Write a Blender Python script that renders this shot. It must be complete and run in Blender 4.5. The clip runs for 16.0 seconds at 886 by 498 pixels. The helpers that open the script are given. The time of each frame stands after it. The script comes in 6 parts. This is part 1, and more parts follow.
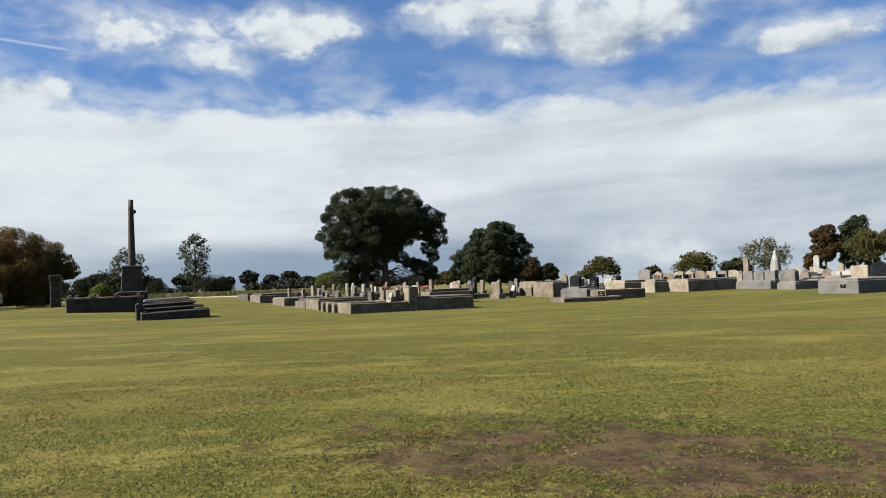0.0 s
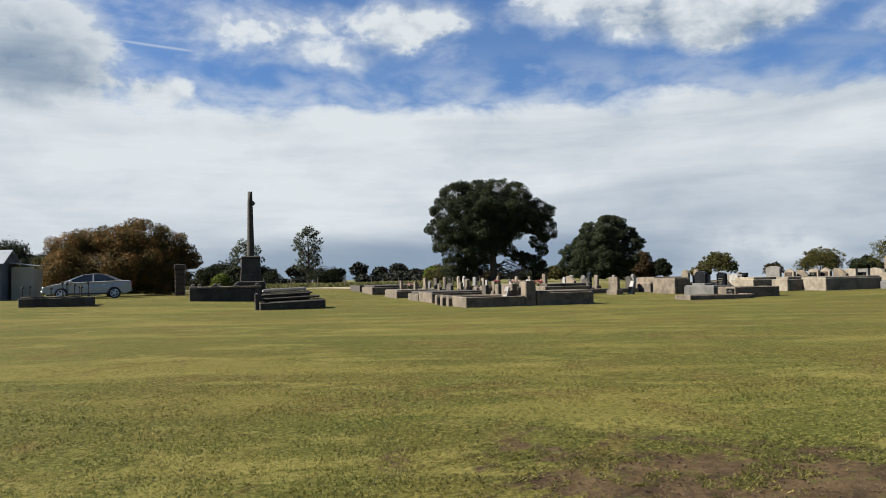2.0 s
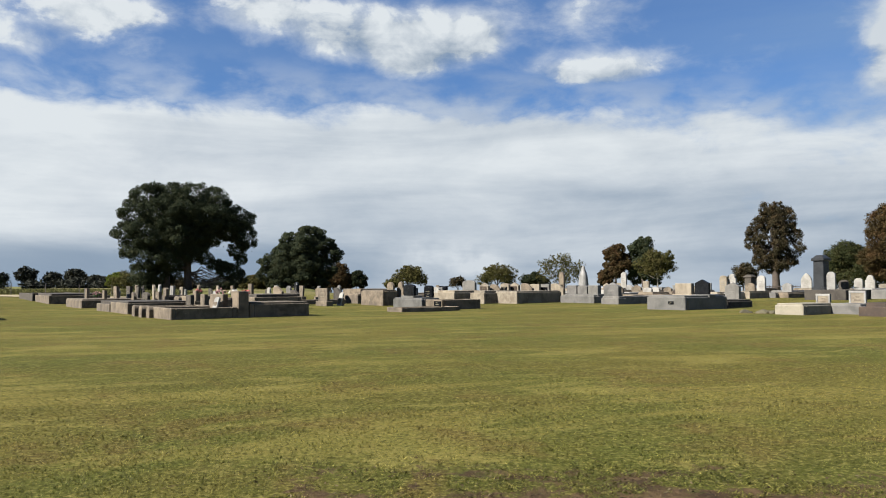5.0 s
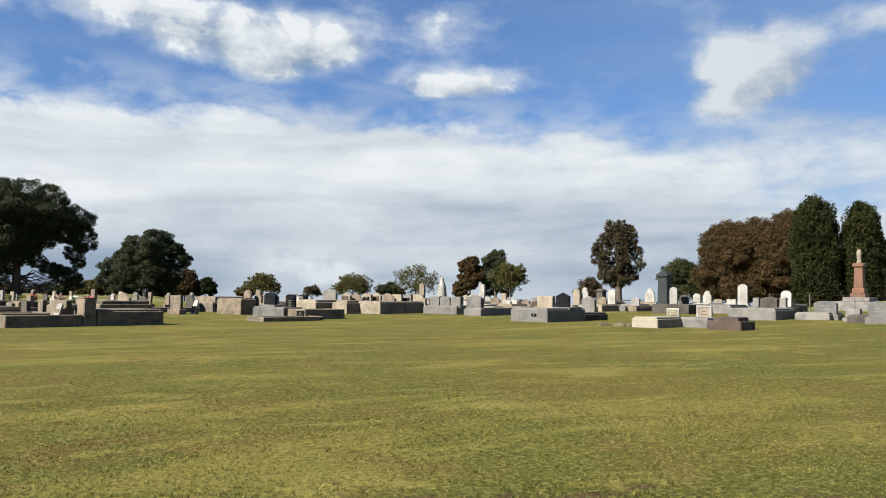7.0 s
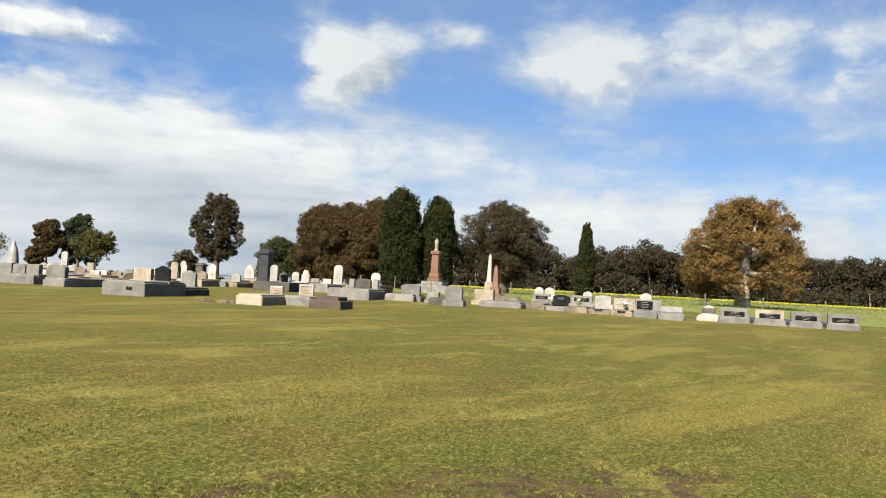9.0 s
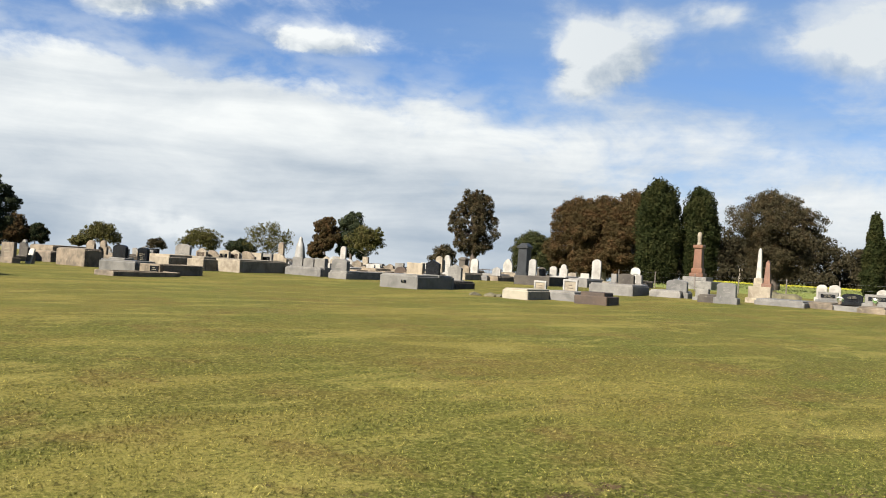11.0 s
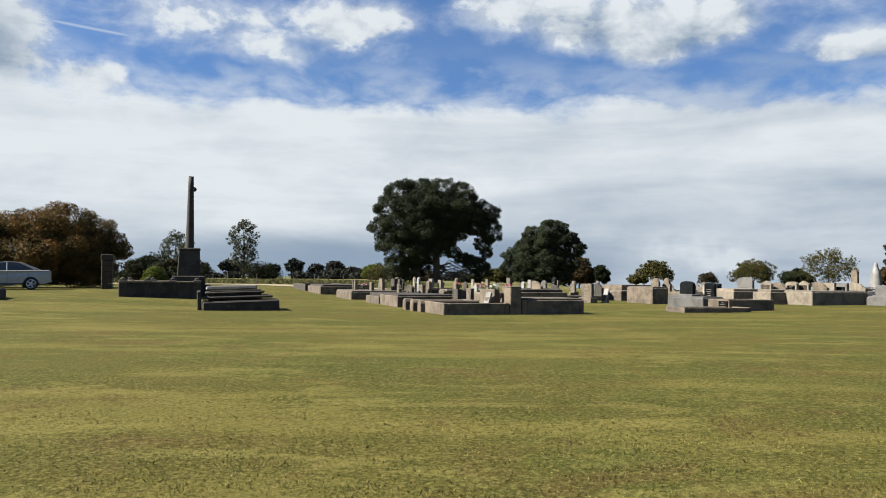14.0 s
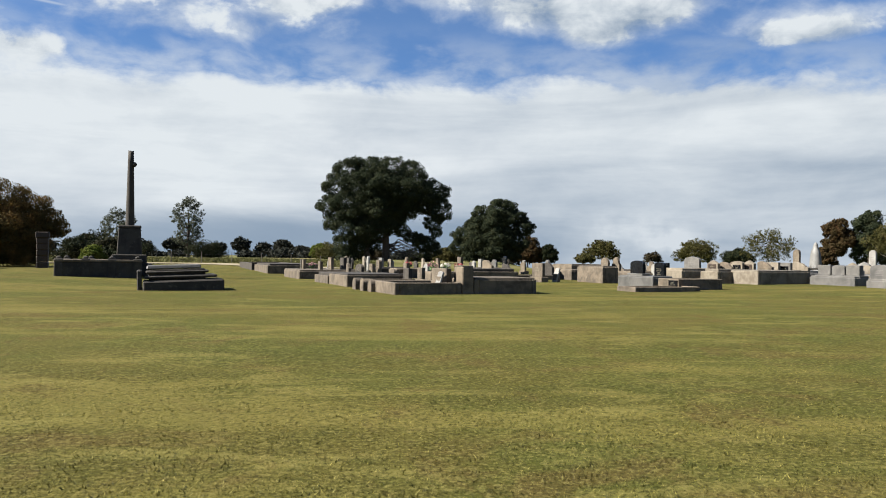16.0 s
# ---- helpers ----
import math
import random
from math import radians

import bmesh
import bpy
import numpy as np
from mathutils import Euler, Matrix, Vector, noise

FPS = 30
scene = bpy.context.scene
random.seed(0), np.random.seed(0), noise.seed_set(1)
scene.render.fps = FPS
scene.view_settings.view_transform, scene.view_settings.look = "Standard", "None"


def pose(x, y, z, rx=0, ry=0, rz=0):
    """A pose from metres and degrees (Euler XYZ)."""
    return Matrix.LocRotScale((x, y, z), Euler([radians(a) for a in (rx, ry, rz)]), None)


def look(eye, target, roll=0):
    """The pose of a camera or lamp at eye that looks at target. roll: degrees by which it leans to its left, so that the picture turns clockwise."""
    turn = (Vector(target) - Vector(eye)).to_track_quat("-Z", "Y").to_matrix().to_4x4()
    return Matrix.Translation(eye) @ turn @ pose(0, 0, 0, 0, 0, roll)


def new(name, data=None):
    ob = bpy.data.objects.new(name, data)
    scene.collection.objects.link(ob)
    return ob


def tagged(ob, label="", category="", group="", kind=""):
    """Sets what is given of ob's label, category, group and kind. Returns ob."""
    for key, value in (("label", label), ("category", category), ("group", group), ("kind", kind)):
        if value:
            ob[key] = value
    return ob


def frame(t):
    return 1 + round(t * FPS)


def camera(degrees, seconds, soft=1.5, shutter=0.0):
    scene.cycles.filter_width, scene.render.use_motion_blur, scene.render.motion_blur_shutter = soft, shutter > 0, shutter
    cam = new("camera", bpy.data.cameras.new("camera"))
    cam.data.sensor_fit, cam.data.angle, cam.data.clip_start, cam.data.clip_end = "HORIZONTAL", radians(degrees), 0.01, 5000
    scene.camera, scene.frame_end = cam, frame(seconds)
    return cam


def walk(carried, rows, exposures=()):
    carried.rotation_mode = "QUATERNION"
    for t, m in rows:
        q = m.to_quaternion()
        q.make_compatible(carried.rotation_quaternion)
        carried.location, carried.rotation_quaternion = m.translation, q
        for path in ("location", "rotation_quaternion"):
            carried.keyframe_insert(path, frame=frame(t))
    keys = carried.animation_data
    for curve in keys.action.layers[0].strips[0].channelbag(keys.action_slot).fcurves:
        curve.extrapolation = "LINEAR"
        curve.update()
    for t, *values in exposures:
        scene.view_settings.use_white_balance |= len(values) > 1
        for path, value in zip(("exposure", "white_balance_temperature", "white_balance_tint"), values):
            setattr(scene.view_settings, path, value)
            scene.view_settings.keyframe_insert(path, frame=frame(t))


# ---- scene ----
cam = camera(58.80, 16.0, soft=0.95)
PATH = [
    (0.00, 0.000, 0.000, 1.526, -1.00, 2.35, 2.09),
    (0.50, -0.067, 0.179, 1.519, 2.63, 2.05, 1.49),
    (1.00, -0.209, 0.406, 1.522, 4.85, 2.24, 1.04),
    (1.50, -0.317, 0.602, 1.521, 5.75, 1.66, 1.78),
    (2.00, -0.412, 0.839, 1.532, 6.71, 2.12, 1.28),
    (2.50, -0.544, 1.025, 1.517, 9.39, 1.19, -1.35),
    (3.00, -0.720, 1.183, 1.531, 8.30, 1.78, 0.34),
    (3.50, -0.808, 1.353, 1.528, 9.47, 1.31, 0.42),
    (4.00, -0.844, 1.540, 1.541, 4.66, 1.32, -0.80),
    (4.50, -0.941, 1.662, 1.554, -5.68, 1.93, -1.05),
    (4.70, -0.993, 1.699, 1.566, -10.15, 2.36, -0.13),
    (5.40, -1.121, 1.888, 1.571, -18.39, 2.62, -0.20),
    (6.10, -1.248, 2.078, 1.577, -19.10, 3.10, -0.35),
    (6.80, -1.376, 2.267, 1.583, -23.15, 3.37, -0.43),
    (7.00, -1.391, 2.287, 1.579, -25.83, 3.30, -0.59),
    (7.50, -1.395, 2.346, 1.577, -33.60, 2.00, -3.26),
    (8.00, -1.315, 2.507, 1.591, -42.64, 3.34, -1.79),
    (8.20, -1.314, 2.550, 1.596, -46.04, 3.46, -2.25),
    (8.72, -1.414, 2.667, 1.605, -52.86, 3.01, -2.60),
    (9.25, -1.513, 2.783, 1.613, -55.42, 2.04, -3.36),
    (9.78, -1.613, 2.900, 1.621, -53.67, 1.06, -4.12),
    (10.30, -1.713, 3.016, 1.630, -47.58, 0.61, -4.46),
    (10.50, -1.673, 3.077, 1.629, -44.43, 0.59, -4.15),
    (11.00, -1.629, 3.215, 1.622, -36.58, 0.98, -3.37),
    (11.50, -1.750, 3.321, 1.658, -29.61, 2.64, -2.99),
    (12.00, -1.878, 3.535, 1.648, -21.12, 2.82, 0.44),
    (12.50, -1.940, 3.696, 1.634, -13.21, 1.83, -0.07),
    (13.00, -1.962, 3.891, 1.627, -5.70, 2.02, 0.01),
    (13.50, -2.000, 3.988, 1.621, 1.73, 2.24, -0.73),
    (14.00, -2.046, 4.056, 1.616, 1.94, 2.10, -0.55),
    (14.50, -2.122, 4.129, 1.632, -0.77, 2.02, 0.42),
    (15.00, -2.120, 4.271, 1.630, -2.77, 1.65, 1.00),
    (15.50, -2.099, 4.436, 1.629, -2.24, 2.74, -0.56),
    (16.00, -2.125, 4.561, 1.618, -1.77, 0.61, -0.64),
]
walk(cam, [(t, pose(x, y, z, 90 + tilt, lean, turn)) for t, x, y, z, turn, tilt, lean in PATH],
     [(0.0, 1.79, 6260, 10), (2.0, 1.72, 6240, 10), (4.0, 1.73, 6240, 10), (4.7, 1.74, 6240, 10), (7.0, 1.90, 6350, 10), (8.0, 2.06, 6600, 10), (10.3, 2.07, 6700, 10), (11.5, 2.04, 6420, 10), (12.5, 1.99, 6340, 10), (13.5, 1.79, 6240, 10), (16.0, 1.79, 6240, 10)])

# ---- light ----
SUN_AZ, SUN_EL = -98.0, 38.0      # degrees to the right of +y, and above the horizon
sun_dir = Vector((math.sin(radians(SUN_AZ)) * math.cos(radians(SUN_EL)), math.cos(radians(SUN_AZ)) * math.cos(radians(SUN_EL)), math.sin(radians(SUN_EL))))
sun = new("sun", bpy.data.lights.new("sun", "SUN"))
sun.data.energy, sun.data.angle, sun.data.color = 5.0, radians(0.6), (1.0, 0.94, 0.84)
sun.matrix_world = look(sun_dir * 100, (0, 0, 0))


class Graph:
    """Short hand for a node tree."""

    def __init__(self, tree):
        self.tree = tree
        tree.nodes.clear()

    def node(self, kind, **values):
        n = self.tree.nodes.new(kind)
        for key, value in values.items():
            if key in n.inputs:
                self.feed(n.inputs[key], value)
        return n

    def feed(self, socket, value):
        if hasattr(value, "is_output"):
            self.tree.links.new(value, socket)
        else:
            socket.default_value = value

    def math(self, op, *args, clamp=False):
        n = self.tree.nodes.new("ShaderNodeMath")
        n.operation, n.use_clamp = op, clamp
        for k, a in enumerate(args):
            self.feed(n.inputs[k], a)
        return n.outputs[0]

    def smooth(self, value, low, high, a=0.0, b=1.0):
        n = self.tree.nodes.new("ShaderNodeMapRange")
        n.interpolation_type = "SMOOTHSTEP"
        for k, v in enumerate((value, low, high, a, b)):
            self.feed(n.inputs[k], v)
        return n.outputs[0]

    def noise(self, vector, scale, detail=4.0, rough=0.55, warp=0.0):
        n = self.tree.nodes.new("ShaderNodeTexNoise")
        self.feed(n.inputs["Vector"], vector)
        n.inputs["Scale"].default_value, n.inputs["Detail"].default_value = scale, detail
        n.inputs["Roughness"].default_value, n.inputs["Distortion"].default_value = rough, warp
        return n.outputs[0]

    def mix(self, factor, a, b, blend="MIX"):
        n = self.tree.nodes.new("ShaderNodeMix")
        n.data_type, n.blend_type = "RGBA", blend
        self.feed(n.inputs[0], factor)
        for k, c in ((6, a), (7, b)):
            self.feed(n.inputs[k], c if hasattr(c, "is_output") else (*c[:3], 1.0))
        return n.outputs[2]

    def vec(self, x, y, z):
        n = self.tree.nodes.new("ShaderNodeCombineXYZ")
        for k, v in enumerate((x, y, z)):
            self.feed(n.inputs[k], v)
        return n.outputs[0]

    def scaled(self, vector, sx, sy, sz):
        n = self.tree.nodes.new("ShaderNodeVectorMath")
        n.operation = "MULTIPLY"
        self.feed(n.inputs[0], vector)
        n.inputs[1].default_value = (sx, sy, sz)
        return n.outputs[0]


def build_sky():
    world = bpy.data.worlds.new("sky")
    scene.world, world.use_nodes = world, True
    g = Graph(world.node_tree)
    sky = g.tree.nodes.new("ShaderNodeTexSky")
    sky.sky_type, sky.sun_disc = "NISHITA", False
    sky.sun_elevation, sky.sun_rotation = radians(SUN_EL), radians(SUN_AZ)
    sky.air_density, sky.dust_density, sky.ozone_density = 1.0, 0.2, 4.0
    blue = g.mix(1.0, sky.outputs[0], (0.0178, 0.0249, 0.0338), "MULTIPLY")
    at = g.tree.nodes.new("ShaderNodeTexCoord").outputs["Generated"]
    xyz = g.tree.nodes.new("ShaderNodeSeparateXYZ")
    g.feed(xyz.inputs[0], at)
    deg = 180 / math.pi
    az = g.math("MULTIPLY", g.math("ARCTAN2", xyz.outputs[0], xyz.outputs[1]), deg)
    el = g.math("MULTIPLY", g.math("ARCSINE", xyz.outputs[2]), deg)
    place = g.vec(g.math("MULTIPLY", az, 0.1), g.math("MULTIPLY", el, 0.2), 0.0)
    wide = g.vec(g.math("MULTIPLY", az, 0.035), g.math("MULTIPLY", el, 0.26), 3.0)
    lumps = g.vec(g.math("MULTIPLY", az, 0.30), g.math("MULTIPLY", el, 0.42), 7.0)
    fine = g.noise(place, 1.3, 9.0, 0.60, 0.3)
    broad = g.noise(place, 0.55, 3.0, 0.5)
    streak = g.noise(wide, 1.0, 7.0, 0.56, 0.4)
    puffs = g.noise(lumps, 1.0, 9.0, 0.56, 0.25)
    # the low deck: its top edge sinks to the right
    edge = g.math("SUBTRACT", 12.9, g.math("MULTIPLY", g.math("MAXIMUM", g.math("SUBTRACT", az, 24.0), 0.0), 0.12))
    soft = g.smooth(az, 24.0, 52.0)
    over = g.math("SUBTRACT", el, edge)
    deck = g.smooth(over, g.math("MULTIPLY_ADD", soft, -4.0, -3.6), g.math("MULTIPLY_ADD", soft, 6.5, 2.2), 1.0, 0.0)
    # the unseen deck behind is cleared, so shaded faces get less fill light
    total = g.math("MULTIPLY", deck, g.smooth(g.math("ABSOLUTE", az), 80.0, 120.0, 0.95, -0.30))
    total = g.math("MULTIPLY", total, g.math("MULTIPLY_ADD", soft, -0.14, 1.0))
    # heaps of cumulus: azimuth, elevation, half width, half height, weight
    heaps = [(-34, 15.4, 4.2, 3.0, 1.5), (-9.5, 18.0, 3.2, 1.6, .80), (-6.2, 18.0, 2.2, .9, .45), (-20, 17.6, 7.0, 2.0, .52), (-13, 15.6, 5.0, .9, .30), (-26, 13.4, 2.4, 1.0, .5),
             (2, 19.3, 4, 1.4, .62), (8.6, 18.0, 5.0, 1.8, .85), (14.2, 17.4, 3.4, 1.8, .80), (17.8, 17.8, 2.2, 1.7, .60), (12.6, 15.8, 2.4, 1.0, .45),
             (26.6, 15.1, 4.8, 1.05, .80), (25.5, 19.4, 4.5, 1.6, .32), (47.4, 15.5, 3.4, 2.1, 1.45), (45.6, 12.9, 1.6, .9, .42),
             (54.5, 17.8, 2.6, 1.0, .42), (64.5, 16.0, 5.0, 2.5, .95), (74, 17, 5, 2, .5), (84, 15, 10, 5, .4), (-11.5, 13.3, 3.6, .9, -.55)]
    tops, lit = 0.0, 0.0
    for a, e, wa, we, weight in heaps:
        da = g.math("DIVIDE", g.math("SUBTRACT", az, float(a)), float(wa))
        de = g.math("DIVIDE", g.math("SUBTRACT", el, float(e)), float(we))
        r2 = g.math("ADD", g.math("MULTIPLY", da, da), g.math("MULTIPLY", de, de))
        blob = g.math("MULTIPLY", g.math("EXPONENT", g.math("MULTIPLY", r2, -1.0)), float(weight))
        total = g.math("ADD", blob, total)
        if weight > 0:
            tops = g.math("ADD", blob, tops)
            lit = g.math("ADD", lit, g.math("MULTIPLY", blob, g.math("SUBTRACT", g.math("MULTIPLY", de, 0.55), g.math("MULTIPLY", da, 0.30))))
    # cloud is taken away overhead, out of view, to cut the sky's fill light
    total = g.math("MULTIPLY_ADD", g.smooth(el, 21.0, 35.0), -0.30, total)
    heaped = g.smooth(tops, 0.10, 0.45)
    shape = g.math("ADD", total, g.math("MULTIPLY", g.math("SUBTRACT", fine, 0.5), g.math("MULTIPLY_ADD", heaped, -0.55, 1.15)))
    shape = g.math("ADD", shape, g.math("MULTIPLY", g.math("SUBTRACT", puffs, 0.5), g.math("MULTIPLY_ADD", heaped, 1.35, 0.45)))
    shape = g.math("ADD", shape, g.math("MULTIPLY_ADD", streak, 0.45, -0.225))
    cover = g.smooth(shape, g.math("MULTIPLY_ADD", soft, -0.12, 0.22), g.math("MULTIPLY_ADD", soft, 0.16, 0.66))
    # a torn veil along the top of the deck, and an old vapour trail
    torn = g.math("MULTIPLY", g.smooth(over, -1.5, 4.2, 0.75, 0.0), g.smooth(g.noise(place, 1.9, 6.0, 0.55, 0.2), 0.34, 0.66))
    cover = g.math("MAXIMUM", cover, torn)
    # a thin halo of vapour round every heap
    halo = g.math("ADD", g.math("MULTIPLY_ADD", tops, 0.9, g.math("MULTIPLY_ADD", fine, 1.1, -0.55)), g.math("MULTIPLY_ADD", puffs, 0.5, -0.25))
    cover = g.math("MAXIMUM", cover, g.smooth(halo, 0.02, 0.58, 0.0, 0.80))
    off = g.math("DIVIDE", g.math("SUBTRACT", el, g.math("MULTIPLY_ADD", az, -0.07, 14.21)), 0.10)
    trail = g.math("MULTIPLY", g.math("EXPONENT", g.math("MULTIPLY", g.math("MULTIPLY", off, off), -1.0)), g.math("MULTIPLY", g.smooth(az, -31.0, -29.0, 0.0, 0.45), g.smooth(az, -25.0, -22.5, 1.0, 0.0)))
    cover = g.math("MAXIMUM", cover, trail)
    # thin high haze, thickest to the right
    veil = g.math("MULTIPLY", g.math("MULTIPLY_ADD", soft, 0.28, 0.20), g.smooth(streak, 0.25, 0.7, 0.6, 1.3))
    blue = g.mix(veil, blue, (0.0770, 0.1125, 0.1628))
    # grey undersides, darkest low down; bright tops
    shade = g.math("ADD", g.math("MULTIPLY_ADD", streak, 1.5, -0.75), g.math("MULTIPLY_ADD", broad, 0.7, -0.35))
    low = g.smooth(el, 0.5, 10.5)
    shade = g.math("ADD", shade, g.math("MULTIPLY_ADD", fine, 0.7, -0.35))
    tone = g.math("ADD", g.math("MULTIPLY_ADD", low, 0.42, 0.50), shade)
    tone = g.math("SUBTRACT", tone, g.math("MULTIPLY", g.math("MULTIPLY", soft, g.smooth(el, 5.0, 11.0)), g.math("MULTIPLY_ADD", tops, -0.7, 0.20)))
    tone = g.math("ADD", tone, g.math("MULTIPLY", heaped, g.math("ADD", g.math("MULTIPLY", lit, 0.8), g.math("MULTIPLY_ADD", puffs, 2.6, -1.40))))
    tone = g.math("ADD", tone, g.smooth(az, -30.0, 14.0, 0.12, -0.08))
    # small bright puffs low over the horizon
    for a, e, wa, we in ((14.5, 1.9, 2.6, 1.2), (18.2, 1.3, 1.7, 1.1)):
        da = g.math("DIVIDE", g.math("SUBTRACT", az, a), wa)
        de = g.math("DIVIDE", g.math("SUBTRACT", el, e), we)
        puff = g.math("EXPONENT", g.math("MULTIPLY", g.math("ADD", g.math("MULTIPLY", da, da), g.math("MULTIPLY", de, de)), -1.0))
        tone = g.math("MULTIPLY_ADD", puff, g.math("MULTIPLY_ADD", puffs, 2.4, -0.65), tone)
    tone = g.math("ADD", tone, g.math("MULTIPLY", soft, g.smooth(el, 4.0, 9.0, 0.06, 0.0)))
    tone = g.math("MULTIPLY", g.math("ADD", tone, 0.0, clamp=True), g.math("SUBTRACT", 1.0, g.math("MULTIPLY", soft, g.smooth(el, 8.0, 12.0, 0.0, 0.28))))
    dark = g.math("EXPONENT", g.math("MULTIPLY", g.math("ADD",
        g.math("POWER", g.math("DIVIDE", g.math("ADD", az, 36.0), 5.0), 2.0), g.math("POWER", g.math("DIVIDE", g.math("SUBTRACT", el, 15.0), 2.8), 2.0)), -1.0))
    tone = g.math("SUBTRACT", tone, g.math("MULTIPLY", dark, g.math("MULTIPLY_ADD", puffs, 3.2, -0.85)), clamp=True)
    cloud = g.mix(tone, (0.0716, 0.0947, 0.1231), (0.2260, 0.2350, 0.2360))
    # far rain under the deck
    rain = g.math("MULTIPLY", g.math("MULTIPLY", g.smooth(g.math("MULTIPLY_ADD", streak, 3.0, el), 3.2, 5.6, 0.75, 0.0), g.smooth(az, -30.0, -18.0)), g.smooth(az, 2.0, 12.0, 1.0, 0.25))
    cloud = g.mix(rain, cloud, (0.0640, 0.0880, 0.1180))
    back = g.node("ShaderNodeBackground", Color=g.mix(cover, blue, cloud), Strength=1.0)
    out = g.tree.nodes.new("ShaderNodeOutputWorld")
    g.feed(out.inputs[0], back.outputs[0])


build_sky()

# ---- materials ----


def finish(g, color, rough=0.8, bump=None, strength=0.3, distance=0.02, metal=0.0, spec=0.4, through_light=0.0, coat=0.0):
    b = g.node("ShaderNodeBsdfPrincipled")
    g.feed(b.inputs["Base Color"], color if hasattr(color, "is_output") else (*color, 1.0))
    g.feed(b.inputs["Roughness"], rough)
    b.inputs["Metallic"].default_value, b.inputs["Specular IOR Level"].default_value = metal, spec
    b.inputs["Coat Weight"].default_value = coat
    if bump is not None:
        n = g.node("ShaderNodeBump", Height=bump, Strength=strength, Distance=distance)
        g.feed(b.inputs["Normal"], n.outputs[0])
    surface = b.outputs[0]
    if through_light:
        tr = g.node("ShaderNodeBsdfTranslucent")
        g.feed(tr.inputs["Color"], color if hasattr(color, "is_output") else (*color, 1.0))
        mixed = g.tree.nodes.new("ShaderNodeMixShader")
        mixed.inputs[0].default_value = through_light
        g.feed(mixed.inputs[1], surface)
        g.feed(mixed.inputs[2], tr.outputs[0])
        surface = mixed.outputs[0]
    out = g.tree.nodes.new("ShaderNodeOutputMaterial")
    g.feed(out.inputs[0], surface)


def material(name):
    m = bpy.data.materials.new(name)
    m.use_nodes = True
    return m, Graph(m.node_tree)


def world_place(g):
    return g.tree.nodes.new("ShaderNodeNewGeometry").outputs["Position"]


def random_object(g):
    return g.tree.nodes.new("ShaderNodeObjectInfo").outputs["Random"]


def random_island(g):
    return g.tree.nodes.new("ShaderNodeNewGeometry").outputs["Random Per Island"]


def stone(name, base, dark, pale, rough=0.85, speck=0.0, stain=0.6, spec=0.3, coat=0.0):
    """Stone or concrete: speckle, broad stains, lichen and a change of tone from block to block."""
    m, g = material(name)
    p = world_place(g)
    c = g.mix(g.smooth(g.noise(p, 2.2, 6, 0.6, 0.4), 0.35, 0.7), base, dark)
    c = g.mix(g.math("MULTIPLY", g.smooth(g.noise(g.scaled(p, 1, 1, 0.25), 5.0, 5, 0.65), 0.5, 0.75), stain), c, dark)
    c = g.mix(g.math("MULTIPLY", g.smooth(g.noise(p, 9.0, 4, 0.6), 0.58, 0.72), 0.7), c, pale)
    grain = g.noise(p, 90.0, 2, 0.7)
    c = g.mix(g.math("MULTIPLY", g.smooth(grain, 0.4, 0.7), 0.25 + speck), c, dark)
    c = g.mix(1.0, c, g.mix(random_object(g), (0.62, 0.62, 0.62), (0.86, 0.84, 0.80)), "MULTIPLY")
    finish(g, c, rough, g.math("MULTIPLY_ADD", g.noise(p, 14.0, 5, 0.65), 1.0, g.math("MULTIPLY", grain, 0.35)), 0.35, 0.02, spec=spec, coat=coat)
    return m


CONCRETE = stone("weathered_concrete", (0.158, 0.126, 0.090), (0.066, 0.053, 0.038), (0.215, 0.185, 0.140))
BLUESTONE = stone("dark_bluestone", (0.058, 0.050, 0.039), (0.029, 0.024, 0.020), (0.117, 0.104, 0.080))
GRANITE = stone("grey_granite", (0.147, 0.138, 0.125), (0.082, 0.078, 0.071), (0.190, 0.181, 0.165), 0.5, 0.2, 0.25)
BLACK = stone("polished_black_granite", (0.009, 0.010, 0.011), (0.005, 0.005, 0.006), (0.014, 0.014, 0.015), 0.22, 0.0, 0.1, 0.2)
SAND = stone("cream_sandstone", (0.219, 0.189, 0.143), (0.124, 0.101, 0.073), (0.258, 0.232, 0.182))
CREAM = stone("painted_cream_concrete", (0.222, 0.200, 0.155), (0.155, 0.140, 0.105), (0.250, 0.232, 0.190), 0.7)
MARBLE = stone("weathered_white_marble", (0.262, 0.254, 0.236), (0.158, 0.149, 0.132), (0.297, 0.289, 0.271), 0.55)
PINK = stone("red_granite", (0.128, 0.060, 0.032), (0.078, 0.036, 0.021), (0.160, 0.088, 0.052), 0.4, 0.15, 0.2)
BROWN = stone("brown_stone", (0.056, 0.036, 0.022), (0.030, 0.020, 0.014), (0.085, 0.058, 0.038), 0.6)
PALEBLUE = stone("pale_grey_granite", (0.128, 0.122, 0.112), (0.073, 0.071, 0.065), (0.166, 0.158, 0.145), 0.45, 0.15, 0.2)


def simple(name, color, rough=0.6, metal=0.0, vary=0.25, scale=8.0, spec=0.4, coat=0.0):
    m, g = material(name)
    p = world_place(g)
    c = g.mix(g.smooth(g.noise(p, scale, 5, 0.6), 0.3, 0.75), color, tuple(v * (1 - vary) for v in color))
    finish(g, c, rough, g.noise(p, scale * 4, 3), 0.08, 0.01, metal, spec, coat=coat)
    return m


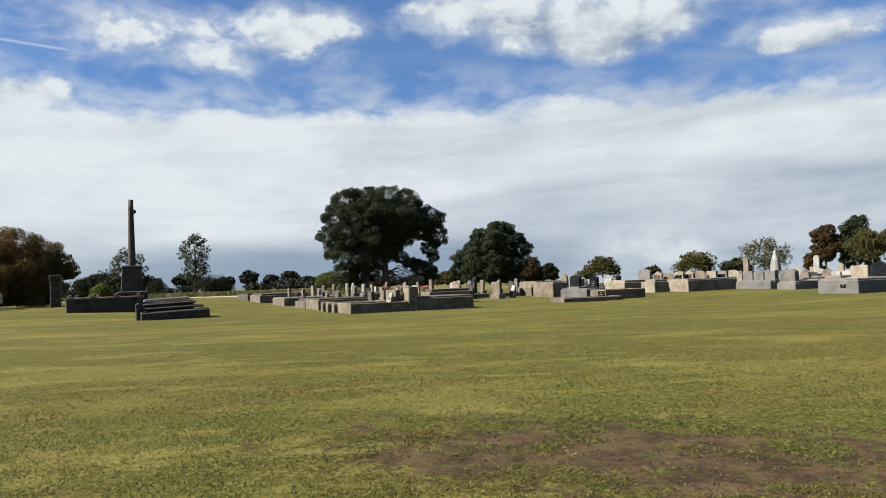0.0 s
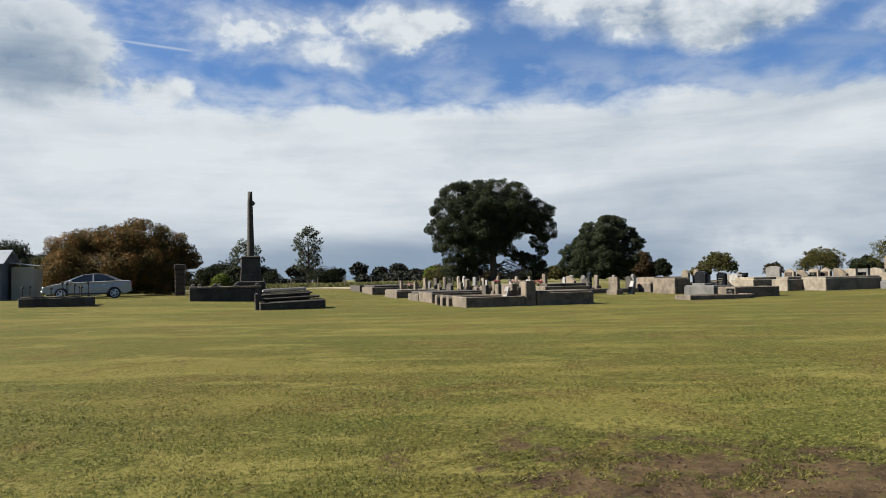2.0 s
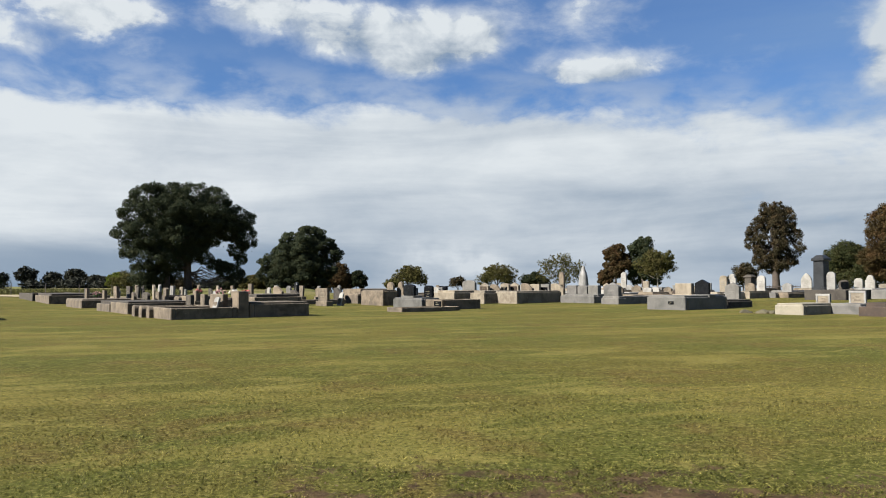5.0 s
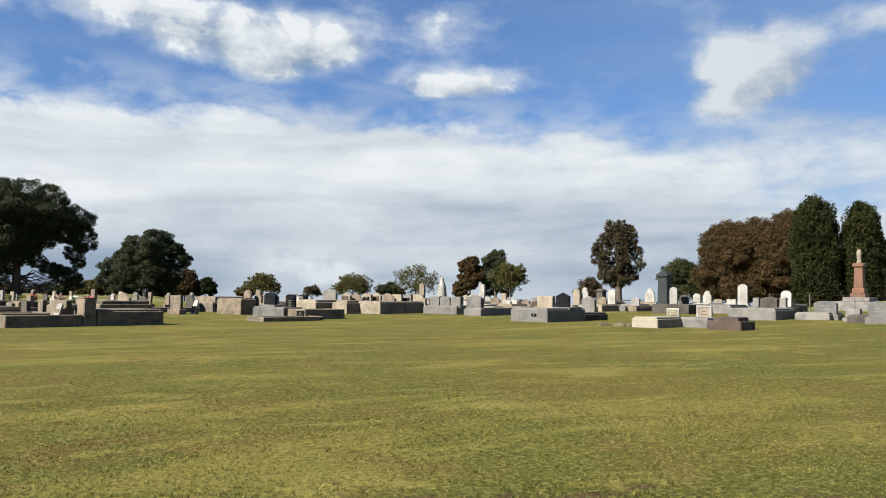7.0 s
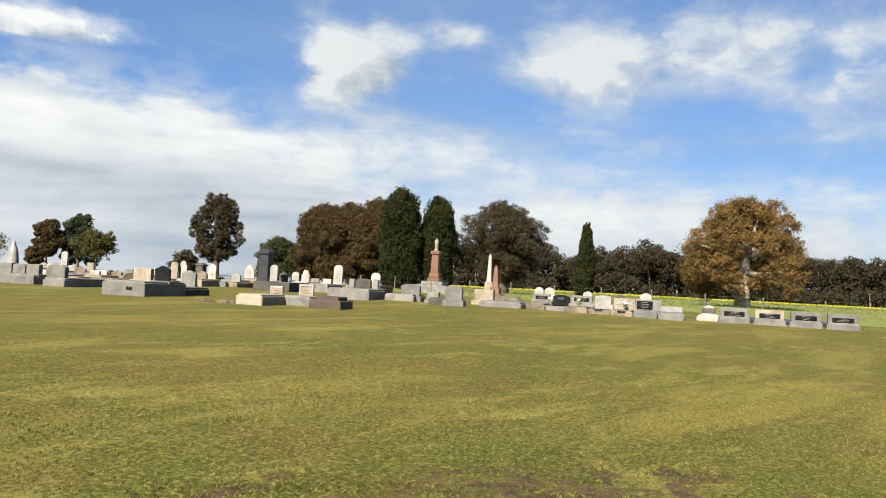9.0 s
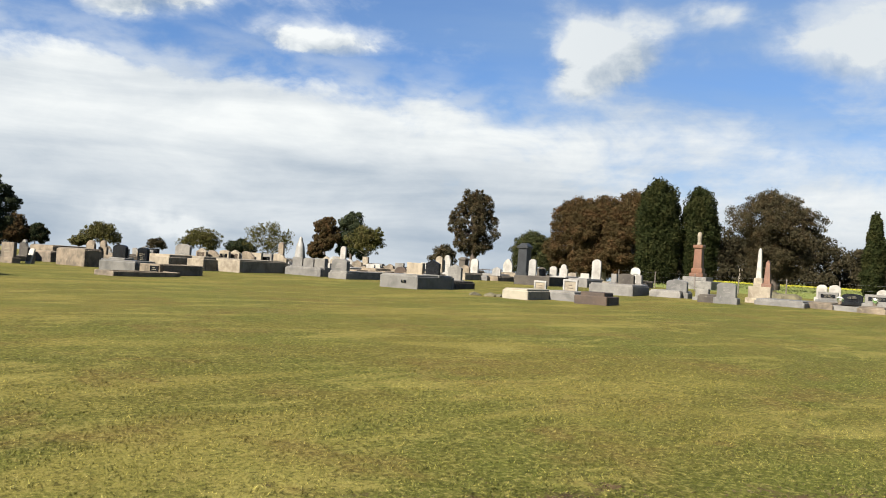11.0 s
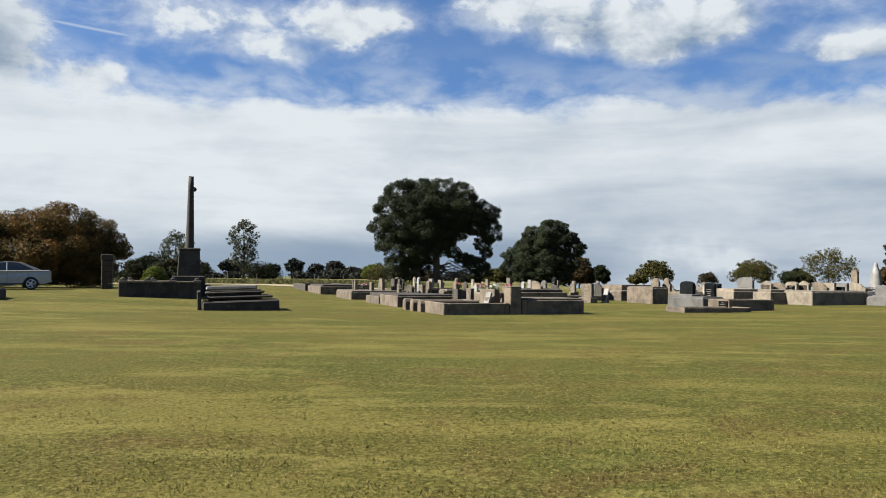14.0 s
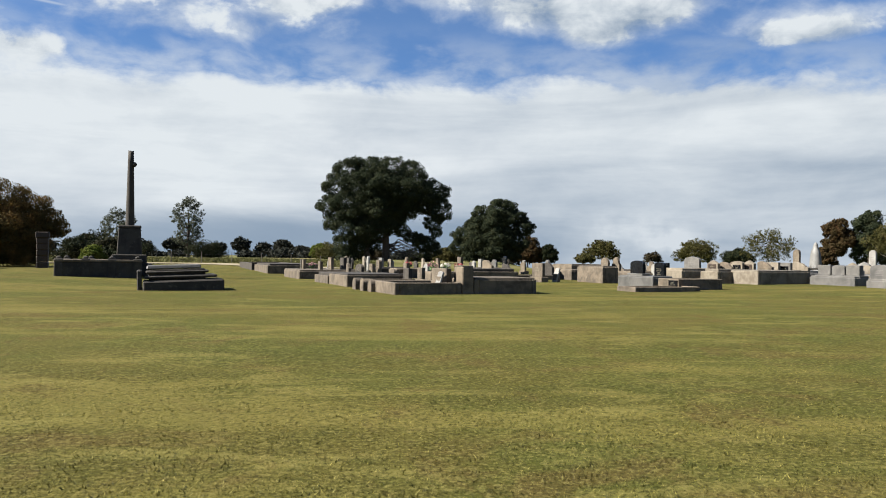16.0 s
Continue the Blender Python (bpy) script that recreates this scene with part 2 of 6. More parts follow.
LICHEN = stone("lichened_rock", (0.098, 0.086, 0.050), (0.045, 0.040, 0.024), (0.160, 0.148, 0.095))
CHARCOAL = stone("charcoal_granite", (0.024, 0.026, 0.028), (0.014, 0.015, 0.016), (0.040, 0.042, 0.044), 0.4, 0.0, 0.2, 0.3)

WORN = simple("worn_grey_lettering", (0.14, 0.13, 0.115), 0.8)
LETTERING = simple("pale_gilt_lettering", (0.130, 0.115, 0.080), 0.4)
DARKMETAL = simple("rusted_dark_iron", (0.045, 0.036, 0.030), 0.6, 0.6)
SILVER = simple("silver_car_paint", (0.230, 0.230, 0.235), 0.30, 0.3, 0.06, 1.0, 0.5, 0.6)
CARGLASS = simple("tinted_car_glass", (0.012, 0.014, 0.016), 0.05, 0.0, 0.1, 1.0, 0.7)
RUBBER = simple("black_rubber", (0.02, 0.02, 0.02), 0.85)
ALLOY = simple("alloy_wheel", (0.55, 0.55, 0.56), 0.35, 0.9, 0.1)
LAMP = simple("clear_lamp_cover", (0.62, 0.64, 0.66), 0.15, 0.3, 0.1)
REDLAMP = simple("red_lamp_cover", (0.35, 0.02, 0.015), 0.2)
TRIM = simple("black_plastic_trim", (0.025, 0.025, 0.027), 0.55)
GREYWALL = simple("grey_painted_steel", (0.079, 0.090, 0.094), 0.55, 0.0, 0.18, 1.2)
CREAMWALL = simple("cream_painted_steel", (0.300, 0.262, 0.185), 0.6, 0.0, 0.15, 1.2)
ZINC = simple("zinc_roof_sheet", (0.255, 0.262, 0.270), 0.5, 0.2, 0.15, 1.0)
RUST = simple("rust_patch", (0.30, 0.19, 0.11), 0.9, 0.0, 0.4, 6.0)
DARKDOOR = simple("dark_green_door_paint", (0.018, 0.026, 0.024), 0.6)
TIMBER = simple("grey_weathered_timber", (0.090, 0.077, 0.063), 0.9, 0.0, 0.4, 12.0)
WIRE = simple("galvanised_wire", (0.12, 0.12, 0.12), 0.5, 0.7)
PETAL_RED = simple("red_petals", (0.30, 0.06, 0.06), 0.8)
PETAL_PINK = simple("pink_petals", (0.36, 0.18, 0.18), 0.8)
PETAL_WHITE = simple("white_petals", (0.42, 0.40, 0.36), 0.8)
STEM = simple("green_stems", (0.06, 0.11, 0.03), 0.8)
BARK = simple("dark_bark", (0.059, 0.045, 0.035), 0.95, 0.0, 0.5, 6.0)
PALEBARK = simple("pale_gum_bark", (0.204, 0.174, 0.138), 0.9, 0.0, 0.5, 4.0)


def foliage(name, a, b, c, through_light=0.25):
    """Leaves: tone varies leaf by leaf and in patches of a metre or two."""
    m, g = material(name)
    p = world_place(g)
    col = g.mix(random_island(g), a, b)
    col = g.mix(g.math("MULTIPLY", g.smooth(g.noise(p, 0.9, 4, 0.6), 0.45, 0.68), 0.85), col, c)
    finish(g, col, 0.75, spec=0.06, through_light=through_light)
    return m


PINE_LEAF = foliage("pine_needles", (0.018, 0.024, 0.014), (0.028, 0.034, 0.016), (0.038, 0.040, 0.018), 0.2)
RUST_LEAF = foliage("russet_flowering_leaves", (0.038, 0.029, 0.010), (0.095, 0.064, 0.019), (0.189, 0.098, 0.029), 0.2)
BROWN_LEAF = foliage("brown_green_gum_leaves", (0.022, 0.016, 0.006), (0.048, 0.034, 0.014), (0.067, 0.037, 0.016), 0.2)
OLIVE_LEAF = foliage("olive_gum_leaves", (0.030, 0.031, 0.009), (0.065, 0.060, 0.019), (0.080, 0.065, 0.024), 0.25)
GREY_LEAF = foliage("grey_green_gum_leaves", (0.020, 0.018, 0.009), (0.042, 0.034, 0.018), (0.046, 0.031, 0.015), 0.2)
GREEN_LEAF = foliage("bright_green_leaves", (0.043, 0.060, 0.010), (0.090, 0.109, 0.018), (0.109, 0.109, 0.021), 0.3)
DARK_LEAF = foliage("dark_green_leaves", (0.009, 0.014, 0.007), (0.020, 0.024, 0.009), (0.026, 0.022, 0.010), 0.15)
MID_LEAF = foliage("olive_green_leaves", (0.014, 0.018, 0.007), (0.032, 0.035, 0.012), (0.036, 0.032, 0.012), 0.2)
CYPRESS_LEAF = foliage("cypress_sprays", (0.008, 0.012, 0.003), (0.018, 0.020, 0.006), (0.021, 0.021, 0.006), 0.15)
BELT_LEAF = foliage("belt_gum_leaves", (0.013, 0.012, 0.006), (0.027, 0.023, 0.012), (0.031, 0.023, 0.012), 0.15)
PALE_LEAF = foliage("pale_grey_green_leaves", (0.040, 0.046, 0.032), (0.085, 0.092, 0.062), (0.070, 0.070, 0.046), 0.3)
ORANGE_LEAF = foliage("orange_brown_leaves", (0.043, 0.032, 0.011), (0.105, 0.064, 0.021), (0.163, 0.088, 0.028), 0.25)
FAR_LEAF = foliage("far_tree_leaves", (0.014, 0.016, 0.012), (0.024, 0.025, 0.018), (0.024, 0.023, 0.017), 0.1)


def lawn_color(g, p):
    """Mown winter grass: green, straw and brown in patches of every size, with faint mower bands across the slope."""
    bands = g.noise(g.scaled(p, 0.16, 0.62, 1.0), 1.0, 6, 0.62, 0.5)
    patch = g.noise(p, 0.30, 6, 0.62, 0.3)
    small = g.noise(p, 2.4, 6, 0.68, 0.3)
    c = g.mix(g.smooth(patch, 0.38, 0.62), (0.0450, 0.0510, 0.0098), (0.0620, 0.0550, 0.0125))
    c = g.mix(g.math("MULTIPLY", g.smooth(bands, 0.50, 0.62), 0.70), c, (0.1080, 0.0950, 0.0250))
    c = g.mix(g.math("MULTIPLY", g.smooth(bands, 0.49, 0.34), 0.6), c, (0.0420, 0.0440, 0.0092))
    c = g.mix(g.math("MULTIPLY", g.smooth(g.noise(g.scaled(p, 0.45, 1.0, 1.0), 1.1, 6, 0.68, 0.7), 0.53, 0.64), 0.62), c, (0.1300, 0.1160, 0.0340))
    c = g.mix(g.math("MULTIPLY", g.smooth(g.noise(p, 0.75, 6, 0.68, 0.6), 0.52, 0.65), 0.70), c, (0.0660, 0.0465, 0.0150))
    c = g.mix(g.math("MULTIPLY", g.smooth(small, 0.52, 0.68), 0.40), c, (0.0960, 0.0790, 0.0250))
    c = g.mix(g.math("MULTIPLY", g.smooth(small, 0.46, 0.30), 0.40), c, (0.0340, 0.0410, 0.0085))
    speck = g.noise(p, 26.0, 5, 0.78)
    c = g.mix(g.math("MULTIPLY", g.smooth(speck, 0.50, 0.62), 0.75), c, (0.1280, 0.1130, 0.0380))
    c = g.mix(g.math("MULTIPLY", g.smooth(speck, 0.50, 0.37), 0.72), c, (0.0200, 0.0200, 0.0050))
    return c


def bare_mask(g, p):
    """Where the turf is worn to soil: one ragged patch on the slope."""
    xyz = g.tree.nodes.new("ShaderNodeSeparateXYZ")
    g.feed(xyz.inputs[0], p)
    dx = g.math("DIVIDE", g.math("SUBTRACT", xyz.outputs[0], BARE[0]), BARE[2])
    dy = g.math("DIVIDE", g.math("SUBTRACT", g.math("MULTIPLY_ADD", xyz.outputs[0], BARE[4], xyz.outputs[1]), BARE[1]), BARE[3])
    r = g.math("SQRT", g.math("ADD", g.math("MULTIPLY", dx, dx), g.math("MULTIPLY", dy, dy)))
    ragged = g.math("ADD", r, g.math("MULTIPLY_ADD", g.noise(p, 2.6, 7, 0.72, 0.6), 3.6, -1.76))
    return g.smooth(ragged, 1.02, 0.72)


BARE = (1.6, 5.72, 2.5, 1.20, 0.35)      # centre, half sizes and skew of the bare patch


def make_ground_material():
    m, g = material("mown_grass_and_soil")
    p = world_place(g)
    c = g.mix(1.0, lawn_color(g, p), (1.0, 0.975, 0.90), "MULTIPLY")
    soil = g.mix(g.smooth(g.noise(p, 3.5, 6, 0.65), 0.36, 0.66), (0.028, 0.018, 0.010), (0.066, 0.043, 0.022))
    soil = g.mix(g.math("MULTIPLY", g.smooth(g.noise(p, 20.0, 5, 0.75), 0.50, 0.66), 0.7), soil, (0.082, 0.058, 0.030))
    soil = g.mix(g.math("MULTIPLY", g.smooth(g.noise(p, 16.0, 5, 0.75, 0.5), 0.48, 0.34), 0.8), soil, (0.020, 0.015, 0.010))
    soil = g.mix(g.math("MULTIPLY", g.smooth(g.noise(p, 6.0, 6, 0.75), 0.55, 0.62), 0.7), soil, (0.050, 0.056, 0.014))
    c = g.mix(bare_mask(g, p), c, soil)
    xyz = g.tree.nodes.new("ShaderNodeSeparateXYZ")
    g.feed(xyz.inputs[0], p)
    far = g.smooth(xyz.outputs[1], 75.0, 110.0)
    paddock = g.mix(g.smooth(g.noise(g.scaled(p, 1, 0.3, 1), 0.03, 4), 0.4, 0.6), (0.075, 0.077, 0.024), (0.11, 0.095, 0.040))
    c = g.mix(far, c, paddock)
    # the young crop behind the graves
    c = g.mix(g.smooth(g.math("MULTIPLY_ADD", xyz.outputs[1], -0.10, xyz.outputs[0]), 41.0, 41.6), c, g.mix(g.noise(g.scaled(p, 0.3, 1, 1), 0.6, 5, 0.6), (0.070, 0.088, 0.022), (0.120, 0.128, 0.040)))
    h = g.math("MULTIPLY_ADD", g.noise(p, 45.0, 4, 0.7), 0.6, g.noise(p, 9.0, 5, 0.6))
    finish(g, c, 0.95, h, 0.75, 0.035, spec=0.05)
    return m


def make_blade_material():
    m, g = material("grass_blades")
    p = world_place(g)
    c = lawn_color(g, p)
    c = g.mix(1.0, c, g.mix(random_island(g), (0.52, 0.57, 0.43), (2.25, 2.15, 1.75)), "MULTIPLY")
    finish(g, c, 0.7, spec=0.2, through_light=0.3)
    return m


GROUND = make_ground_material()
BLADES = make_blade_material()
CLOD = foliage("soil_crumbs", (0.020, 0.014, 0.008), (0.105, 0.082, 0.046), (0.050, 0.035, 0.020), 0.0)
CANOLA_M = foliage("flowering_canola", (0.230, 0.215, 0.018), (0.290, 0.262, 0.026), (0.200, 0.205, 0.024), 0.2)
CROP_M = foliage("canola_stems", (0.085, 0.100, 0.030), (0.120, 0.132, 0.045), (0.105, 0.112, 0.038), 0.2)
SANDTRACK = simple("pale_sandy_gravel", (0.215, 0.172, 0.102), 0.95, 0.0, 0.3, 2.0)
TALLGRASS = foliage("rank_grass", (0.061, 0.062, 0.020), (0.095, 0.088, 0.034), (0.070, 0.070, 0.026), 0.3)

# ---- shapes ----
TILT = 19.0                        # degrees by which the grave rows are turned from the x axis
AX = Vector((math.cos(radians(TILT)), math.sin(radians(TILT))))
AY = Vector((-AX.y, AX.x))


def ease(u):
    u = min(max(u, 0.0), 1.0)
    return u * u * (3 - 2 * u)


def dip(x, y):
    return 0.10 * ease((15 - x) / 8) * ease((y - 12) / 14)


def fall(x, y):
    """Behind the graves the hill falls away, between the far pines and the crop field."""
    r, a = math.hypot(x, y), math.degrees(math.atan2(x, y))
    return 0.022 * max(0.0, r - 76) * ease((a - 4) / 6) * ease((54 - a) / 5)


def ground_z(x, y):
    s = 0.34 * x + 0.94 * y
    z = 0.6 * (1 - math.exp(-s / 7)) if s > 0 else 0.0857 * max(s, -20)
    z -= dip(x, y) + fall(x, y)
    return z + 0.3 * ease((-x - 9) / 13) * ease((y - 18) / 15) + 0.15 * ease((x - 18) / 8) * ease((y - 12) / 8)


def part(name, bm, mat, parent, label="", smooth=False):
    me = bpy.data.meshes.new(name)
    bmesh.ops.recalc_face_normals(bm, faces=bm.faces)
    bm.to_mesh(me)
    bm.free()
    me.materials.append(mat)
    if smooth:
        me.shade_smooth()
    ob = new(name, me)
    ob.parent = parent
    if label:
        ob["label"] = label
    return ob


def thing(name, x, y, turn, label, category, group="", kind="", z=None):
    ob = new(name)
    ob.empty_display_size = 0.2
    ob.matrix_world = pose(x, y, ground_z(x, y) if z is None else z - dip(x, y), 0, 0, turn)
    return tagged(ob, label, category, group, kind)


def box(bm, x0, x1, y0, y1, z0, z1, bevel=0.015, top=None):
    """A bevelled block; top scales its upper face about its middle (x, y)."""
    made = bmesh.ops.create_cube(bm, size=1)["verts"]
    for v in made:
        sx, sy = (top if top and v.co.z > 0 else (1, 1))
        v.co = Vector(((x0 + x1) / 2 + v.co.x * (x1 - x0) * sx, (y0 + y1) / 2 + v.co.y * (y1 - y0) * sy, (z0 + z1) / 2 + v.co.z * (z1 - z0)))
    if bevel:
        edges = list({e for v in made for e in v.link_edges})
        bmesh.ops.bevel(bm, geom=edges, offset=bevel, segments=1, affect="EDGES")
    return bm


def block(*args, **more):
    return box(bmesh.new(), *args, **more)


def outline(style, w, h):
    """The front of a headstone as (y, z) points, from the lower left round the top."""
    a = w / 2
    if style == "arch":
        top = [(-a * math.cos(t), h - a * 0.8 + 0.8 * a * math.sin(t)) for t in np.linspace(0, math.pi, 11)]
    elif style == "low_arch":
        top = [(-a * math.cos(t), h - 0.14 * w + 0.14 * w * math.sin(t)) for t in np.linspace(0, math.pi, 9)]
    elif style == "shoulder":
        b = a * 0.72
        top = [(-a, h - a * 0.95), (-b, h - a * 0.95)] + [(-b * math.cos(t), h - a * 0.8 + 0.8 * a * math.sin(t)) for t in np.linspace(0, math.pi, 9)] + [(b, h - a * 0.95), (a, h - a * 0.95)]
    elif style == "gable":
        top = [(-a, h - 0.22 * w), (0, h), (a, h - 0.22 * w)]
    elif style == "pointed":
        top = [(-a, h * 0.55), (-a * 0.85, h * 0.72), (-a * 0.5, h * 0.88), (0, h), (a * 0.5, h * 0.88), (a * 0.85, h * 0.72), (a, h * 0.55)]
    elif style == "scroll":
        top = [(-a, h * 0.62), (-a * 0.7, h * 0.68), (-a * 0.35, h * 0.86), (a * 0.1, h * 0.97), (a * 0.6, h), (a, h * 0.93)]
    else:
        top = [(-a, h), (a, h)]
    return [(-a, 0.0)] + [(float(y), float(z)) for y, z in top] + [(a, 0.0)]


def slab(style, w, h, thick, z0=0.0, x0=0.0, y0=0.0, lean=0.0):
    bm = bmesh.new()
    pts = outline(style, w, h)
    face = bm.faces.new([bm.verts.new((x0, y0 + y, z0 + z)) for y, z in pts])
    made = bmesh.ops.extrude_face_region(bm, geom=[face])["geom"]
    for v in made:
        if isinstance(v, bmesh.types.BMVert):
            v.co.x += thick
    rims = [e for e in bm.edges if abs(e.verts[0].co.x - e.verts[1].co.x) < 1e-5]
    bmesh.ops.bevel(bm, geom=rims, offset=min(0.015, thick * 0.2), segments=1, affect="EDGES")
    if lean:
        bmesh.ops.rotate(bm, verts=bm.verts, cent=(x0, y0, z0), matrix=Matrix.Rotation(radians(lean), 3, "Y"))
    return bm


def bars(rows, w, z_top, step, x, y0=0.0, seed=0):
    """Lines of illegible lettering as thin raised bars."""
    r = random.Random(seed)
    bm = bmesh.new()
    for k in range(rows):
        half = w * r.uniform(0.18, 0.40)
        z = z_top - k * step
        box(bm, x - 0.004, x + 0.002, y0 - half, y0 + half, z - step * 0.10, z + step * 0.10, 0)
    return bm


def headstone(x, y, w, h, style, mat, label, thick=0.16, base=0.25, turn=0.0, lean=0.0, plaque=None, base_mat=None, z=None, name="headstone"):
    """An upright stone on its base; its face looks to the foot of the grave."""
    t = thing(name, x, y, TILT + turn, label, "gravestone", "gravestones", z=z)
    low = min(base, h * 0.3)
    part("base", block(-thick * 0.55 - 0.08, thick * 0.9 + 0.08, -w / 2 - 0.09, w / 2 + 0.09, -0.12, low, 0.02), base_mat or mat, t)
    part("slab", slab(style, w, h - low + 0.01, thick, low - 0.01, -thick / 2, 0, lean), mat, t)
    if plaque:
        part("plaque", block(-thick / 2 - 0.02, -thick / 2 + 0.02, -w * 0.36, w * 0.36, low + (h - low) * 0.28, low + (h - low) * 0.74, 0.004), plaque, t, "dark inscription plaque")
        part("lettering", bars(4, w * 0.62, low + (h - low) * 0.68, (h - low) * 0.10, -thick / 2 - 0.02, 0, int(x * 97 + y * 31) & 1023), LETTERING, t, "illegible pale lettering")
    elif style in ("arch", "shoulder", "low_arch", "gable", "flat") and h > 0.7:
        part("lettering", bars(4, w * 0.7, low + (h - low) * 0.66, (h - low) * 0.10, -thick / 2, 0, int(x * 97 + y * 31) & 1023), WORN if mat in (MARBLE, SAND, CREAM, GRANITE, PALEBLUE) else LETTERING, t, "illegible worn lettering")
    return t


def grave(x, y, length, width, height, mat, label, top="ledger", top_mat=None, rim=0.16, sunk=0.12, turn=0.0, name="grave"):
    """A kerbed plot. Its foot corner stands at x, y; it runs along the row's axis and is as wide as the row is deep."""
    t = thing(name, x, y, TILT + turn, label, "grave", "kerbed graves")
    lift = -0.3
    part("side_kerb", block(rim, length - rim, 0, rim, lift, height, 0.018), mat, t)
    part("side_kerb", block(rim, length - rim, width - rim, width, lift, height, 0.018), mat, t)
    part("foot_kerb", block(0, rim + 0.002, 0, width, lift, height + 0.004, 0.022), mat, t)
    part("head_kerb", block(length - rim - 0.002, length, 0, width, lift, height + 0.004, 0.022), mat, t)
    if top == "ledger":
        part("ledger", block(0.04, length - 0.04, 0.05, width - 0.05, height - sunk * 0.4, height + 0.06, 0.02), top_mat or mat, t, "flat covering slab")
    elif top == "step":
        part("ledger", block(rim * 0.9, length - rim * 0.9, rim * 0.9, width - rim * 0.9, height - 0.05, height + 0.12, 0.02), top_mat or mat, t, "raised covering slab")
    else:
        bm = bmesh.new()
        bmesh.ops.create_grid(bm, x_segments=14, y_segments=9, size=0.5)
        r = random.Random(int(x * 53 + y * 17))
        for v in bm.verts:
            v.co = Vector((rim - 0.02 + (v.co.x + 0.5) * (length - 2 * rim + 0.04), rim - 0.02 + (v.co.y + 0.5) * (width - 2 * rim + 0.04), height - sunk + r.uniform(-0.02, 0.02)))
        part("infill", bm, top_mat or SANDTRACK, t, "gravel infill")
    return t


def on_grave(gx, gy, along, across):
    p = Vector((gx, gy)) + AX * along + AY * across
    return p.x, p.y


def tube(bm, pts, radii, seg=7):
    rings = []
    for k, (p, r) in enumerate(zip(pts, radii)):
        d = (Vector(pts[min(k + 1, len(pts) - 1)]) - Vector(pts[max(k - 1, 0)])).normalized()
        side = d.cross(Vector((0.3, 1, 0.1))).normalized()
        up = d.cross(side)
        rings.append([bm.verts.new(Vector(p) + (side * math.cos(a) + up * math.sin(a)) * r) for a in (2 * math.pi * j / seg for j in range(seg))])
    for a, b in zip(rings, rings[1:]):
        for j in range(seg):
            bm.faces.new((a[j], a[(j + 1) % seg], b[(j + 1) % seg], b[j]))
    bm.faces.new(rings[0][::-1])
    bm.faces.new(rings[-1])


def leaf_mesh(name, centres, normals, sizes, mat, rng, longer=1.5):
    """Many small leaf sprays, each of three corners."""
    n = len(centres)
    ref = rng.normal(size=(n, 3))
    a = np.cross(normals, ref)
    a /= np.linalg.norm(a, axis=1, keepdims=True) + 1e-9
    b = np.cross(normals, a)
    s = sizes[:, None]
    tri = np.stack([centres - a * s * longer - b * s * 0.34, centres + a * s * longer + normals * s * 0.15, centres + b * s * 0.80 - a * s * 0.25], 1)
    me = bpy.data.meshes.new(name)
    me.vertices.add(n * 3)
    me.vertices.foreach_set("co", tri.astype(np.float32).ravel())
    me.loops.add(n * 3)
    me.loops.foreach_set("vertex_index", np.arange(n * 3, dtype=np.int32))
    me.polygons.add(n)
    me.polygons.foreach_set("loop_start", np.arange(0, n * 3, 3, dtype=np.int32))
    me.update(calc_edges=True)
    me.materials.append(mat)
    return me


def crown_points(lobes, n, rng, shell=0.35, jitter=0.9, stray=0.10):
    lobes = np.array(lobes, dtype=float)
    area = (lobes[:, 3] * lobes[:, 5]) ** 1.0
    pick = rng.choice(len(lobes), n, p=area / area.sum())
    d = rng.normal(size=(n, 3))
    d /= np.linalg.norm(d, axis=1, keepdims=True)
    r = 1 - shell * rng.random(n) ** 1.3
    r += 0.30 * rng.random(n) * (rng.random(n) < stray)      # stray sprays
    r *= 1 + 0.10 * np.sin(d[:, 0] * 7 + pick) * np.sin(d[:, 2] * 6 + pick * 2)
    p = lobes[pick, :3] + d * lobes[pick, 3:] * r[:, None]
    nrm = d + jitter * rng.normal(size=(n, 3)) * 0.9
    nrm /= np.linalg.norm(nrm, axis=1, keepdims=True)
    return p, nrm


def lobes_for(width, low, high, count, size, rng, depth=0.8, shape="round"):
    """Clumps that fill a crown of that width between two heights."""
    out = []
    for k in range(count):
        h = (k + 0.5) / count
        if shape == "round":
            reach = math.sqrt(max(0.05, 1 - (2 * h - 1) ** 2))
        elif shape == "dome":
            reach = math.sqrt(max(0.05, 1 - h ** 2.4))
        elif shape == "top":
            reach = 0.35 + 0.75 * math.sin(math.pi * min(1, h * 1.05)) ** 0.7 * (0.5 + h * 0.5)
        else:
            reach = 0.6
        a = k * 2.39996 + rng.uniform(-0.4, 0.4)
        rr = reach * (width / 2 - size * 0.75) * (rng.uniform(0.62, 1.0) if count < 24 else rng.uniform(0.12, 1.0) ** 0.6)
        s = size * rng.uniform(0.75, 1.25)
        out.append((math.cos(a) * rr, math.sin(a) * rr * depth, low + size * 0.6 + h * (high - low - size * 1.3), s, s * depth, s * 0.8))
    return out


